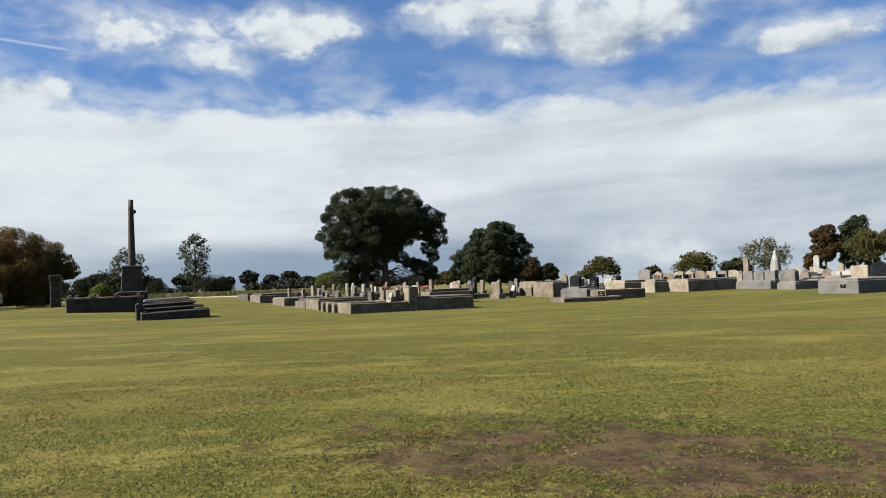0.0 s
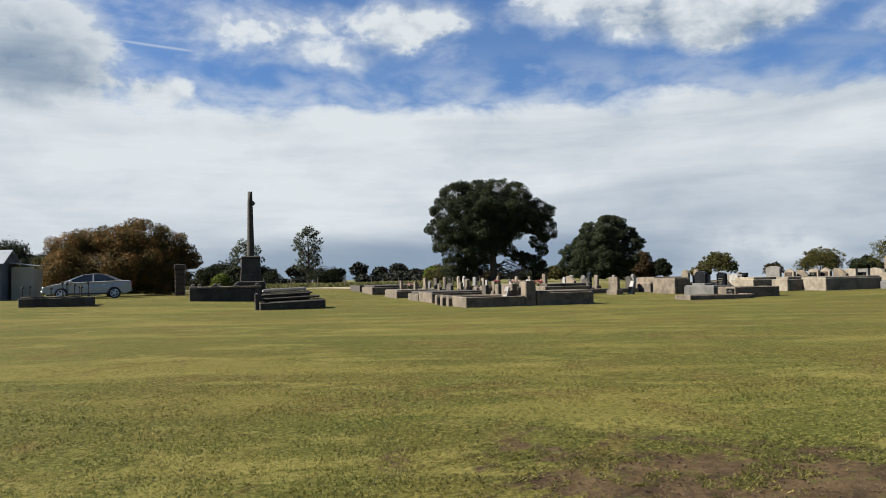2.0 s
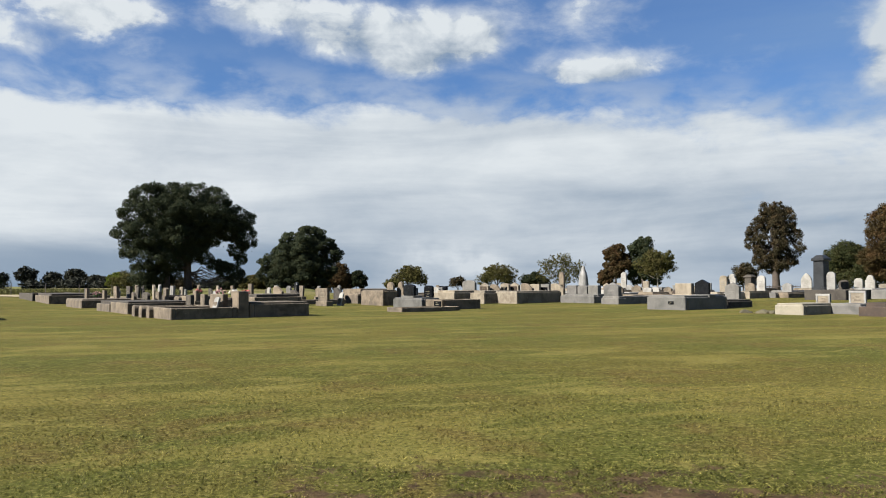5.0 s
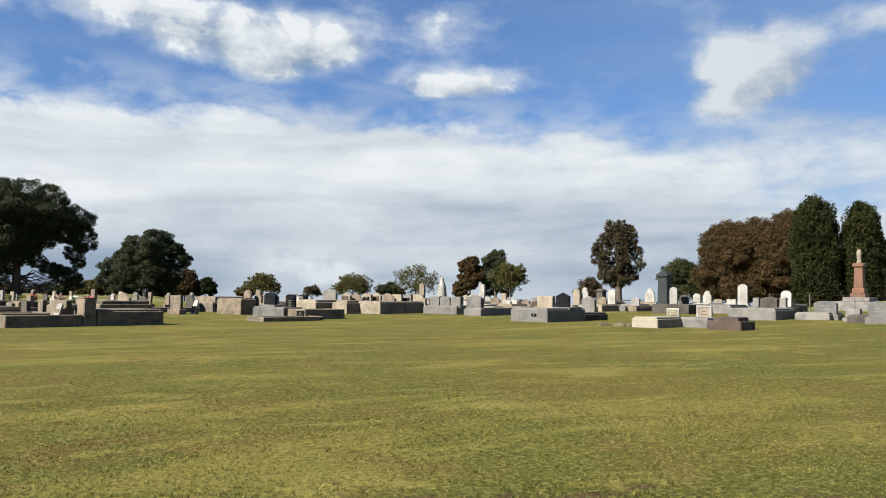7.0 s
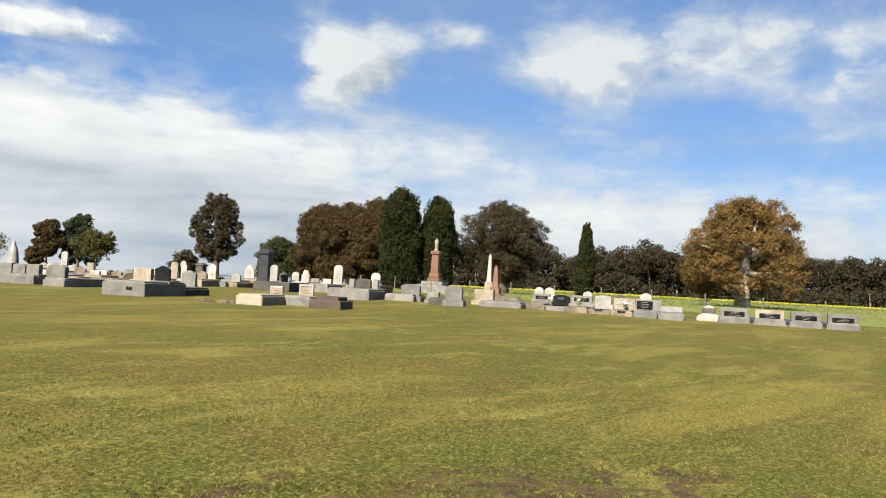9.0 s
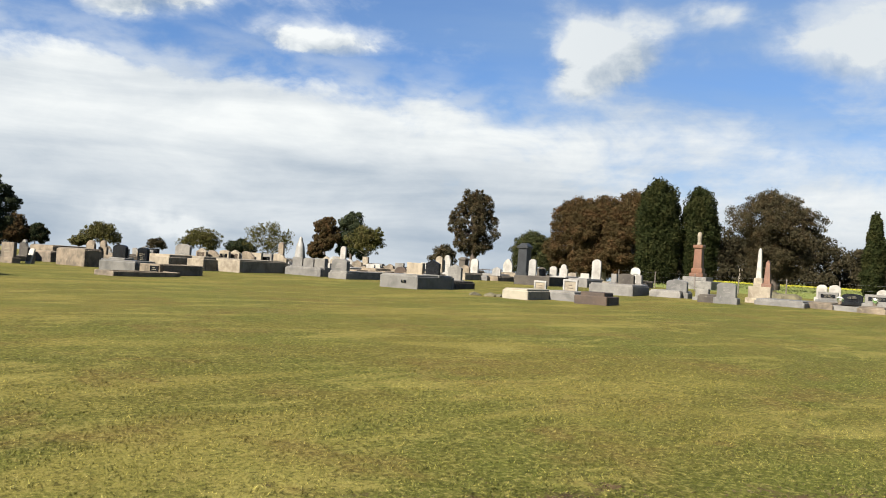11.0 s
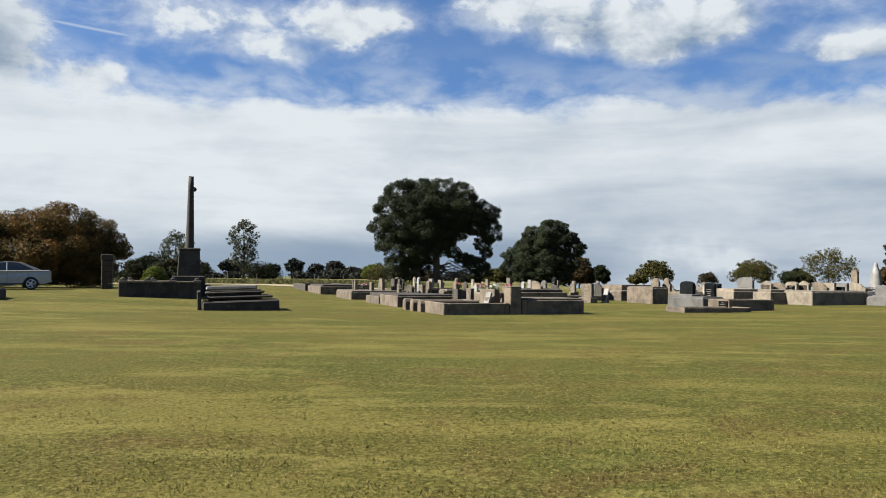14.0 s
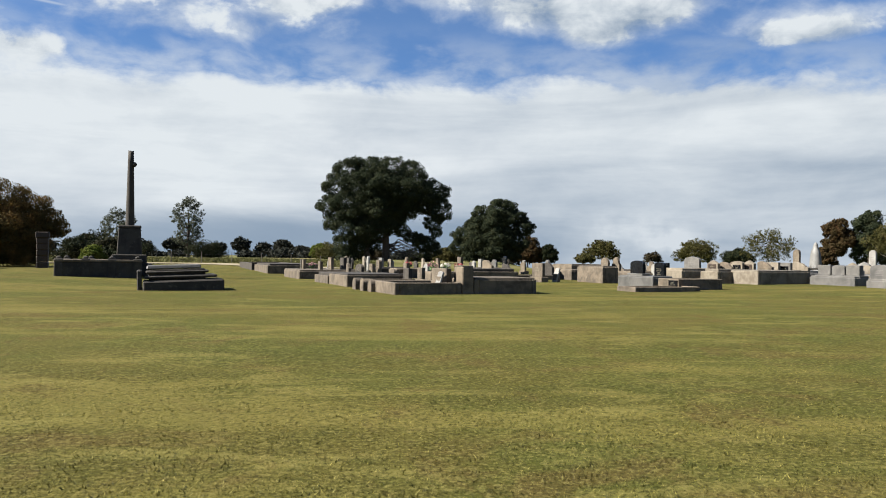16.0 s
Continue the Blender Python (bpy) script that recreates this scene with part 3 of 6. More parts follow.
def tree(x, y, height, lobes, leaves, leaf, mat, label, bark=BARK, trunks=((0.0, 0.35),), category="tree", seed=1, shell=0.35, fork=0.35, branches=7, name="tree", limb=0.09, stray=0.10, spread=0.85, jitter=0.6, tufty=(0.18, 0.46), tufts_each=18):
    """A tapered trunk with limbs that run to the clumps, and a crown of many leaf sprays."""
    rng = np.random.default_rng(seed)
    t = thing(name, x, y, math.degrees(math.atan2(-x, y)), label, category, "trees")
    bm = bmesh.new()
    order = sorted(lobes, key=lambda q: -q[3])
    for k, (off, radius) in enumerate(trunks):
        topz = height * 0.72
        sway = rng.uniform(-0.3, 0.3)
        pts = [(off, 0, -0.3), (off + sway * 0.2, 0, height * 0.12), (off + sway * 0.5, 0.1, height * fork), (off * 0.7 + sway, 0.0, height * 0.55), (off * 0.6 + sway * 1.2, 0, topz)]
        tube(bm, pts, [radius * 1.35, radius, radius * 0.8, radius * 0.55, radius * 0.2], 9)
        for q in order[k::len(trunks)][:branches]:
            start = Vector(pts[2]).lerp(Vector(pts[3]), rng.uniform(0, 1)) if q[2] > height * 0.5 else Vector(pts[1]).lerp(Vector(pts[2]), rng.uniform(0.3, 1))
            end = Vector(q[:3])
            mid = start.lerp(end, 0.5) + Vector((0, 0, -0.08 * height * rng.uniform(0, 1)))
            tube(bm, [start, mid, end], [radius * limb * 5, radius * limb * 3, radius * 0.08], 6)
    part("trunk", bm, bark, t, smooth=True)
    leaves, leaf = int(leaves * 3.0), leaf * 0.49
    fine = []
    for q in lobes:
        fine.append(q)
        for _ in range(tufts_each):
            d = rng.normal(size=3)
            d *= spread * rng.uniform(0.85, 1.12) / np.linalg.norm(d)
            k = rng.uniform(*tufty)
            fine.append((q[0] + d[0] * q[3], q[1] + d[1] * q[4], q[2] + d[2] * q[5], q[3] * k, q[4] * k, q[5] * k * 1.05))
    p, n = crown_points(fine, leaves, rng, shell, jitter, stray)
    keep = p[:, 2] > 0.05
    p, n, leaves = p[keep], n[keep], int(keep.sum())
    crown = new("crown", leaf_mesh("crown", p, n, leaf * rng.uniform(0.6, 1.4, leaves), mat, rng))
    crown.parent = t
    return t

# ---- the ground ----


def build_ground():
    near = np.arange(-64, 64.1, 1.0)
    far = np.array([70, 80, 95, 120, 160, 220, 320, 500, 800, 1400, 2600], dtype=float)
    xs = np.concatenate([-far[::-1], near, far])
    ys = np.concatenate([-far[::-1], np.arange(-64, 90.1, 1.0), far[2:] + 10])
    verts = []
    for y in ys:
        for x in xs:
            r = math.hypot(x, y)
            wave = 0.02 * noise.noise((x * 0.35, y * 0.35, 0)) * (1 if r > 6 else r / 6)
            verts.append((float(x), float(y), ground_z(x, y) + (wave if r < 60 else 0)))
    w = len(xs)
    heights = np.array(verts)[:, 2].reshape(len(ys), w)
    faces = [(j * w + i, j * w + i + 1, (j + 1) * w + i + 1, (j + 1) * w + i) for j in range(len(ys) - 1) for i in range(w - 1)]
    me = bpy.data.meshes.new("ground")
    me.from_pydata(verts, [], faces)
    me.materials.append(GROUND)
    me.shade_smooth()
    tagged(new("ground", me), "mown lawn slope with straw patches and bare soil", "ground", kind="structure")
    return xs, ys, heights


GRID = build_ground()


def sheet_z(x, y):
    """Heights of the ground sheet at many places, where its mesh is a metre wide."""
    xs, ys, h = GRID
    i, j = np.searchsorted(xs, x) - 1, np.searchsorted(ys, y) - 1
    u, v = x - xs[i], y - ys[j]
    return (h[j, i] * (1 - u) + h[j, i + 1] * u) * (1 - v) + (h[j + 1, i] * (1 - u) + h[j + 1, i + 1] * u) * v


def patchy(x, y, cell, rng):
    """Smooth random values between -1 and 1 on a grid of that cell."""
    grid = rng.uniform(-1, 1, (1024, 1024))
    u, v = x / cell + 300.5, y / cell + 300.5
    i, j = np.floor(u).astype(int), np.floor(v).astype(int)
    fu, fv = u - i, v - j
    fu, fv = fu * fu * (3 - 2 * fu), fv * fv * (3 - 2 * fv)
    g = lambda a, b: grid[a % 1024, b % 1024]
    return (g(i, j) * (1 - fu) + g(i + 1, j) * fu) * (1 - fv) + (g(i, j + 1) * (1 - fu) + g(i + 1, j + 1) * fu) * fv


def build_grass():
    """Short blades on the near slope, thinner on the bare soil."""
    rng = np.random.default_rng(5)
    n = 430000
    r = 4.0 + 13.5 * rng.random(n) ** 1.35
    a = np.radians(rng.uniform(-42, 84, n))
    x, y = r * np.sin(a) - 0.6, r * np.cos(a) + 0.2
    more = 110000                       # longer weeds on the worn patch
    wx = BARE[0] + BARE[2] * rng.uniform(-1.25, 1.25, more)
    x = np.concatenate([x, wx])
    y = np.concatenate([y, BARE[1] - BARE[4] * wx + BARE[3] * rng.uniform(-1.25, 1.25, more)])
    r, n = np.hypot(x, y), n + more
    bare = np.hypot((x - BARE[0]) / BARE[2], (y + BARE[4] * x - BARE[1]) / BARE[3])
    lump = 0.9 * patchy(0.8 * x + 0.6 * y, 0.8 * y - 0.6 * x, 0.42, rng) + 1.1 * patchy(0.5 * x + 0.87 * y, 0.5 * y - 0.87 * x, 0.17, rng) + 0.9 * patchy(x, y, 0.07, rng)
    soil = bare < 1.15
    extra = np.arange(n) >= n - more
    keep = ~(extra & (bare > 1.2 - 0.6 * rng.random(n))) & (~soil | (lump + rng.normal(size=n) * 0.22 > 1.5 * (0.78 - bare)))
    x, y, r, soil, lump = x[keep], y[keep], r[keep], soil[keep], lump[keep]
    n = len(x)
    z = sheet_z(x, y) - 0.003
    tall = rng.uniform(0.008, 0.024, n) * np.where(soil, 0.80, 1.0) * np.clip((18.0 - r) / 9.0, 0.12, 1) * np.clip(0.85 + np.where(soil, 0.35, 0.30) * lump, 0.35, 1.7)
    wide = rng.uniform(0.0020, 0.0042, n) * (0.8 + r * 0.07) * np.where(soil, 1.3, 1.1)
    t = rng.uniform(0, 2 * math.pi, n)
    lean = rng.normal(size=(n, 2)) * np.where(soil, 1.6, 0.75)[:, None]
    base = np.stack([x, y, z], 1)
    side = np.stack([np.cos(t) * wide, np.sin(t) * wide, 0 * t], 1)
    tip = base + np.stack([lean[:, 0] * tall, lean[:, 1] * tall, tall], 1)
    tri = np.stack([base - side, base + side, tip], 1)
    me = bpy.data.meshes.new("grass")
    me.vertices.add(n * 3)
    me.vertices.foreach_set("co", tri.astype(np.float32).ravel())
    me.loops.add(n * 3)
    me.loops.foreach_set("vertex_index", np.arange(n * 3, dtype=np.int32))
    me.polygons.add(n)
    me.polygons.foreach_set("loop_start", np.arange(0, n * 3, 3, dtype=np.int32))
    me.update(calc_edges=True)
    me.materials.append(BLADES)
    tagged(new("grass", me), "short mown grass blades, green and straw", "grass", kind="stuff")


build_grass()


def build_clods():
    """Crumbs of soil and dry stalks on the worn patch."""
    rng = np.random.default_rng(14)
    n = 5200
    x = BARE[0] + BARE[2] * rng.uniform(-1, 1, n)
    y = BARE[1] - BARE[4] * x + BARE[3] * rng.uniform(-1, 1, n)
    z = sheet_z(x, y) + 0.004
    nrm = rng.normal(size=(n, 3)) * np.array([0.7, 0.7, 1])
    nrm /= np.linalg.norm(nrm, axis=1, keepdims=True)
    size = 0.005 + 0.008 * rng.random(n) ** 3
    tagged(new("soil_clods", leaf_mesh("soil_clods", np.stack([x, y, z], 1), nrm, size, CLOD, rng, 1.3)), "crumbs of soil and dry stalks on bare ground", "soil", kind="stuff")


build_clods()


def build_track():
    bm = bmesh.new()
    rows = []
    for k in range(25):
        u = k / 24
        x, y = -36 + 26 * u, 70 + 8 * u + 1.5 * math.sin(u * 5)
        rows.append([bm.verts.new((x + 0.8 * j, y + 3.2 * j, ground_z(x, y) + 0.06)) for j in (-1, 1)])
    for a, b in zip(rows, rows[1:]):
        bm.faces.new((a[0], a[1], b[1], b[0]))
    made = bmesh.ops.extrude_face_region(bm, geom=bm.faces[:])["geom"]
    for v in made:
        if isinstance(v, bmesh.types.BMVert):
            v.co.z -= 0.2
    tagged(part("track", bm, SANDTRACK, None), "pale sandy gravel track across the grass", "track", kind="structure")


build_track()


def tufts(name, x0, x1, y0, y1, n, h, size, mat, label, category, seed, z_low=0.0):
    rng = np.random.default_rng(seed)
    x, y = rng.uniform(x0, x1, n), rng.uniform(y0, y1, n)
    z = np.array([ground_z(a, b) for a, b in zip(x, y)]) + z_low + rng.uniform(0.0, h, n)
    nrm = rng.normal(size=(n, 3)) * np.array([1, 1, 0.5])
    nrm /= np.linalg.norm(nrm, axis=1, keepdims=True)
    return tagged(new(name, leaf_mesh(name, np.stack([x, y, z], 1), nrm, size * rng.uniform(0.6, 1.4, n), mat, rng)), label, category, kind="stuff")


tufts("rank_grass", -60, -6, 85, 130, 26000, 0.30, 0.14, TALLGRASS, "rank unmown grass beyond the gravel track", "grass", 21)


def build_canola():
    """A crop field: young green growth near by, in yellow flower farther off."""
    rng = np.random.default_rng(8)
    green, gold = 46000, 60000
    n = green + gold
    a = np.radians(rng.uniform(46, 104, n))
    r = np.concatenate([44 + 90 * rng.random(green), rng.uniform(142, 155, gold)])
    x, y = r * np.sin(a), r * np.cos(a)
    inside = x - 0.10 * y > 42.0
    x, y, r, a = x[inside], y[inside], r[inside], a[inside]
    n = len(x)
    up = rng.uniform(0, 1, n)
    far = r > 140
    z = np.array([ground_z(p, q) for p, q in zip(x, y)]) + 0.02 + up * np.where(far, 0.45, 0.12)
    nrm = rng.normal(size=(n, 3))
    nrm[:, 2] = np.abs(nrm[:, 2]) + 0.4
    nrm /= np.linalg.norm(nrm, axis=1, keepdims=True)
    c = np.stack([x, y, z], 1)
    size = rng.uniform(0.03, 0.07, n) * (r / 90)
    yellow = far & (up > 0.55)
    stems = new("crop", leaf_mesh("crop", c[~yellow], nrm[~yellow], size[~yellow], CROP_M, rng))
    tagged(stems, "green stems of a flowering crop field", "crop", kind="stuff")
    bloom = new("crop_flowers", leaf_mesh("crop_flowers", c[yellow], nrm[yellow], size[yellow], CANOLA_M, rng))
    tagged(bloom, "bright yellow flowers on top of the crop field", "crop", kind="stuff")


build_canola()


def woods(name, az0, az1, dist, spread, count, h0, h1, w0, w1, leaves, leaf, mat, label, seed, low=0.15, bark=PALEBARK):
    """A far belt of trees: crowns and thin trunks."""
    rng = np.random.default_rng(seed)
    lobes, bm = [], bmesh.new()
    for k in range(count):
        a = radians(az0 + (az1 - az0) * (k + rng.uniform(0.1, 0.9)) / count)
        d = dist + rng.uniform(-spread, spread)
        x, y = d * math.sin(a), d * math.cos(a)
        h, w = rng.uniform(h0, h1), rng.uniform(w0, w1)
        for q in lobes_for(w, h * low, h, 10, w * 0.20, rng, 1.0, "top"):
            lobes.append((x + q[0], y + q[1], q[2] + 0.6, q[3], q[4], q[5] * 0.8))
            for _ in range(7):
                e = rng.normal(size=3)
                e /= np.linalg.norm(e)
                f = rng.uniform(0.22, 0.5)
                lobes.append((x + q[0] + e[0] * q[3], y + q[1] + e[1] * q[4], q[2] + 0.6 + e[2] * q[5] * 0.8, q[3] * f, q[4] * f, q[5] * f * 0.8))
        for _ in range(2):
            sx, sy = rng.uniform(-w, w) * 0.22, rng.uniform(-1, 1)
            tube(bm, [(x + sx * 0.4, y + sy, 0.2), (x + sx, y + sy, h * 0.45), (x + sx * 1.8, y + sy, h * 0.8)], [0.22, 0.15, 0.05], 5)
    p, n = crown_points(lobes, leaves, rng, 0.5)
    t = tagged(new(name, leaf_mesh(name, p, n, leaf * rng.uniform(0.6, 1.4, leaves), mat, rng)), label, "trees", kind="stuff")
    part("trunks", bm, bark, t)


woods("woodland_belt", 45, 100, 165, 10, 23, 8.5, 12.5, 10, 16, 200000, 0.20, BELT_LEAF, "belt of brown-green gum trees behind the crop field", 31, 0.24)
woods("woodland_understorey", 44, 100, 158, 6, 60, 3.0, 5.0, 6, 10, 90000, 0.22, BELT_LEAF, "dark scrub under the belt of gum trees", 32, 0.0)
woods("far_tree_line", -30, -8, 330, 15, 15, 5.0, 8.5, 7, 11, 22000, 0.5, FAR_LEAF, "dark tree line on the far horizon", 33, 0.25)
woods("far_hedge", -38, 8, 300, 10, 34, 1.5, 3.0, 8, 16, 14000, 0.6, FAR_LEAF, "low scrub along the far paddock edge", 34, 0.0)

# ---- trees ----
R = random.Random(12)
pine = [(-6, 0, 16.6, 2.6, 3, 2.0), (-2.5, .5, 17, 3, 3.5, 1.8), (1.2, 0, 17, 3, 3.5, 1.8), (4.6, 0, 16.3, 2.7, 3, 2.0),
        (-8, 0, 13.6, 2.6, 3, 2.0), (-4, -2, 13.5, 3.6, 3.2, 2.6), (0, -2.5, 13.5, 3.8, 3.2, 2.8), (4.2, -2, 13, 3.6, 3.2, 2.6), (8.6, 0, 12.9, 2.9, 3, 2.1),
        (-9.2, 0, 10, 2.3, 2.8, 1.9), (-5.5, -2, 9.8, 3.4, 3, 2.5), (-1, -2.5, 9.5, 3.8, 3, 2.8), (3.4, -1.5, 10, 3.2, 3, 2.2), (9.7, 0, 9.6, 2.4, 2.8, 2.1), (7, -1, 11, 2.6, 2.6, 1.8),
        (-8.9, 0, 7.2, 1.9, 2.4, 1.3), (-5.8, -1, 6.2, 3, 3, 2.2), (-2.2, -1.5, 6, 3, 3, 2.2), (1.6, -1, 6.9, 2.4, 2.4, 1.6), (8.5, 0, 7.2, 1.6, 2, 1.2),
        (-6.8, 0, 3, 2.2, 2.4, 2.0), (-4.5, .6, 2.6, 2.0, 2.4, 2.2), (-2, 1.5, 3.6, 1.8, 2, 1.6), (7.4, 0, 3.6, 2.2, 2, 1.4), (8.6, -.3, 2.3, 1.5, 1.6, 1.1), (5.0, .5, 4.7, 1.5, 1.6, .9), (3.4, .5, 5.4, 1.5, 1.5, .7), (6.3, 0, 4.3, 1.5, 1.6, .9), (9.2, 0, 5.6, 1.0, 1.3, .9), (-7, 0, .9, 1.5, 2, .9),
        (-3, 4, 13, 4, 3, 3.5), (3, 4, 13, 4, 3, 3.5), (0, 4, 9, 4.5, 3, 3), (-5, 3, 9, 3, 3, 3), (6.5, 3, 12, 3, 2.5, 2.4)]
pine = [(q[0], q[1], q[2] * 0.985, *q[3:]) for q in pine]
big_pine = tree(-8.3, 143.4, 18.8, pine, 98000, 0.21, PINE_LEAF, "broad dark pine with two trunks behind the graves", BARK, ((-3.0, .50), (.4, .65)), seed=2, shell=0.3, stray=0.03, branches=9, name="pine_tree", spread=0.98, tufty=(0.13, 0.34), tufts_each=34)


def bare_limbs(t, z0, spread):
    rr = random.Random(3)
    for k in range(16):
        a, h = rr.uniform(0.5, 1.0), rr.uniform(0.2, 1.0)
        bm = bmesh.new()
        tip = (spread * a, rr.uniform(-1.5, 1.5), z0 * h * 0.55 + rr.uniform(-0.4, 0.6))
        tube(bm, [(0.6, 0, z0 * rr.uniform(0.35, 0.7)), (spread * a * 0.5, rr.uniform(-.6, .6), z0 * h * 0.75 + 0.6), tip], [0.13, 0.08, 0.02], 5)
        for _ in range(3):
            px = spread * a * rr.uniform(0.4, 0.9)
            tube(bm, [(px, 0, z0 * h * 0.68), (px + rr.uniform(.4, 1.6), rr.uniform(-.8, .8), z0 * h * 0.68 + rr.uniform(-1.2, .8))], [0.05, 0.015], 4)
        part("limb", bm, BARK, t, "bare drooping limb")


bare_limbs(big_pine, 5.2, 7.5)
pine2 = [(2, 0, 13.4, 3.2, 3, 2.1), (-2.5, 0, 12.0, 2.5, 3, 1.9), (5.5, 0, 11.2, 2.5, 3, 1.7), (1, -2, 10.5, 4, 3, 2.5), (-3.5, -1, 8.8, 2.9, 3, 2.3), (6.9, 0, 8.7, 2.8, 3, 1.8),
         (-7.2, 0, 6.8, 2.4, 2.6, 1.9), (-7.8, 0, 4, 2.2, 2.6, 1.9), (-4, -2, 5.5, 3.2, 3, 2.6), (1, -2.5, 6.5, 4, 3, 3), (5, -1, 5.4, 3.2, 3, 2.2), (-5, -1, 2.6, 3, 3, 1.8), (0, -2, 3, 4, 3, 2), (4.2, -1, 2.8, 2.6, 3, 1.8), (0, 3, 7, 5, 3, 5)]
rise = -ground_z(15.4, 190.3)
pine2 = [(q[0], q[1], q[2] + rise, q[3], q[4], q[5]) for q in pine2]
tree(15.4, 190.3, 15.0 + rise, pine2, 56000, 0.26, PINE_LEAF, "dark rounded pine behind the graves", seed=3, shell=0.3, stray=0.03, branches=5, trunks=((0.0, .6),), name="pine_tree", spread=0.98, tufty=(0.13, 0.34), tufts_each=34)


def bushy(x, y, w, h, mat, label, seed, leaves=9000, leaf=0.18, low=0.1, shape="dome", count=14, size=0.2, depth=0.8, shell=0.4, bark=BARK, trunk=0.16, name="tree", branches=7, category="tree", spread=0.95, tufty=(0.18, 0.46)):
    rng = np.random.default_rng(seed)
    drop = fall(x, y)
    lobes = [(q[0], q[1], q[2] + drop, q[3], q[4], q[5]) for q in lobes_for(w, h * low, h, count, w * size, rng, depth, shape)]
    tree(x, y, h + drop, lobes, leaves, leaf, mat, label, bark, ((0.0, trunk * max(1.0, h / 5)),), seed=seed, shell=shell, branches=branches, name=name, category=category, spread=spread, tufty=tufty)


dome = [(-3.2, 0, 1.8, 1.1, 1.5, 1.6), (-2.4, 0, 3.3, 1.3, 1.6, 1.1), (-1.2, 0, 3.6, 1.5, 1.7, 1.05), (.3, 0, 3.7, 1.6, 1.7, 1.05), (2.0, 0, 4.0, 1.7, 1.8, 1.2), (3.6, 0, 3.4, 1.4, 1.7, 1.1), (4.7, 0, 2.7, 1.1, 1.5, .8), (5.2, 0, 2.3, .8, 1.2, .5),
        (-2.2, -1.4, 1.5, 1.9, 1.5, 1.5), (.2, -1.7, 1.7, 2.2, 1.5, 1.7), (2.6, -1.4, 1.8, 2, 1.5, 1.7), (1.2, -1, 3.0, 1.8, 1.5, 1.3), (3.9, -.4, 1.3, 1.2, 1.4, 1.2), (0, 1.2, 2.5, 3.4, 1.6, 1.7), (3, 1.2, 2.2, 2.3, 1.6, 1.6)]
tree(-28.9, 51.0, 4.9, dome, 62000, 0.095, RUST_LEAF, "large dense dome-shaped shrub with russet flowering leaves", seed=41, shell=0.3, stray=0.0, name="shrub", category="shrub", branches=6, trunks=((0.0, .25),))
bushy(-58.3, 80.2, 9.8, 5.8, DARK_LEAF, "dark spreading tree behind the shed", 42, 13500, 0.19, 0.1)
bushy(-36.5, 55.7, 3.6, 3.1, OLIVE_LEAF, "olive-green shrub between shed and russet shrub", 43, 7000, 0.14, -0.05, name="shrub", category="shrub")
bushy(-51.0, 77.6, 6.5, 4.0, DARK_LEAF, "dark tree beside the shed", 57, 10500, 0.17, 0.0)
bushy(-61.0, 160.3, 7.8, 9.5, PALE_LEAF, "thin grey-green gum tree behind the stone column", 44, 4000, 0.21, 0.12, "round", 26, 0.11, 0.8, 0.8, PALEBARK, 0.12, "gum_tree", 10, spread=1.35, tufty=(0.16, 0.5))
bushy(-51.0, 172.7, 8.6, 13.1, PALE_LEAF, "slender open gum tree by the track", 45, 4200, 0.22, 0.18, "round", 30, 0.095, 0.8, 0.9, BARK, 0.13, "gum_tree", 14, spread=1.35, tufty=(0.16, 0.5))
bushy(-31.5, 244.3, 7.9, 4.6, GREEN_LEAF, "small bright green rounded tree", 46, 6000, 0.35, 0.0)
bushy(29.2, 229.9, 8.2, 6.6, BROWN_LEAF, "small brown tree beyond the graves", 47, 6000, 0.35, 0.0)
bushy(34.6, 229.0, 6.2, 4.9, DARK_LEAF, "small dark green tree beyond the graves", 48, 4500, 0.35, 0.0)
bushy(46.0, 232.6, 6.2, 2.1, OLIVE_LEAF, "low olive shrub beyond the graves", 58, 3000, 0.35, 0.0, name="shrub", category="shrub")
bushy(54.9, 247.6, 12.2, 6.6, OLIVE_LEAF, "small rounded olive tree on the skyline", 49, 6500, 0.30, 0.12, "dome", 30, 0.11, 0.8, 0.9, spread=1.2)
bushy(69.4, 243.7, 6.0, 3.1, GREY_LEAF, "sparse low shrub on the skyline", 50, 1350, 0.32, 0.0, name="shrub", category="shrub")
bushy(81.3, 239.5, 15.7, 6.8, OLIVE_LEAF, "flat-topped olive tree on the skyline", 51, 8500, 0.25, 0.08, "dome", 34, 0.10, 0.8, 0.9, spread=1.2)
bushy(87.8, 223.9, 9.5, 3.4, DARK_LEAF, "dark low shrub on the skyline", 52, 6000, 0.36, 0.0, name="shrub", category="shrub")
bushy(91.4, 212.0, 15.5, 9.0, OLIVE_LEAF, "open spreading gum tree with bare limbs", 53, 4300, 0.24, 0.10, "round", 40, 0.085, 0.8, 0.95, PALEBARK, 0.10, "gum_tree", 30, spread=1.35, tufty=(0.16, 0.5))
bushy(77.8, 152.6, 5.8, 8.9, BROWN_LEAF, "reddish-brown tree beside a dark conifer", 54, 9000, 0.26, 0.2, "round")
bushy(82.6, 150.0, 7.8, 10.3, PINE_LEAF, "dark green conifer on the skyline", 55, 12000, 0.26, 0.02, "dome")
bushy(67.5, 118.5, 7.4, 6.1, OLIVE_LEAF, "small gum tree with an umbrella crown", 56, 4400, 0.20, 0.34, "dome", 24, 0.11, 0.8, 0.7, PALEBARK, 0.12, "gum_tree", 10, spread=1.35, tufty=(0.16, 0.5))
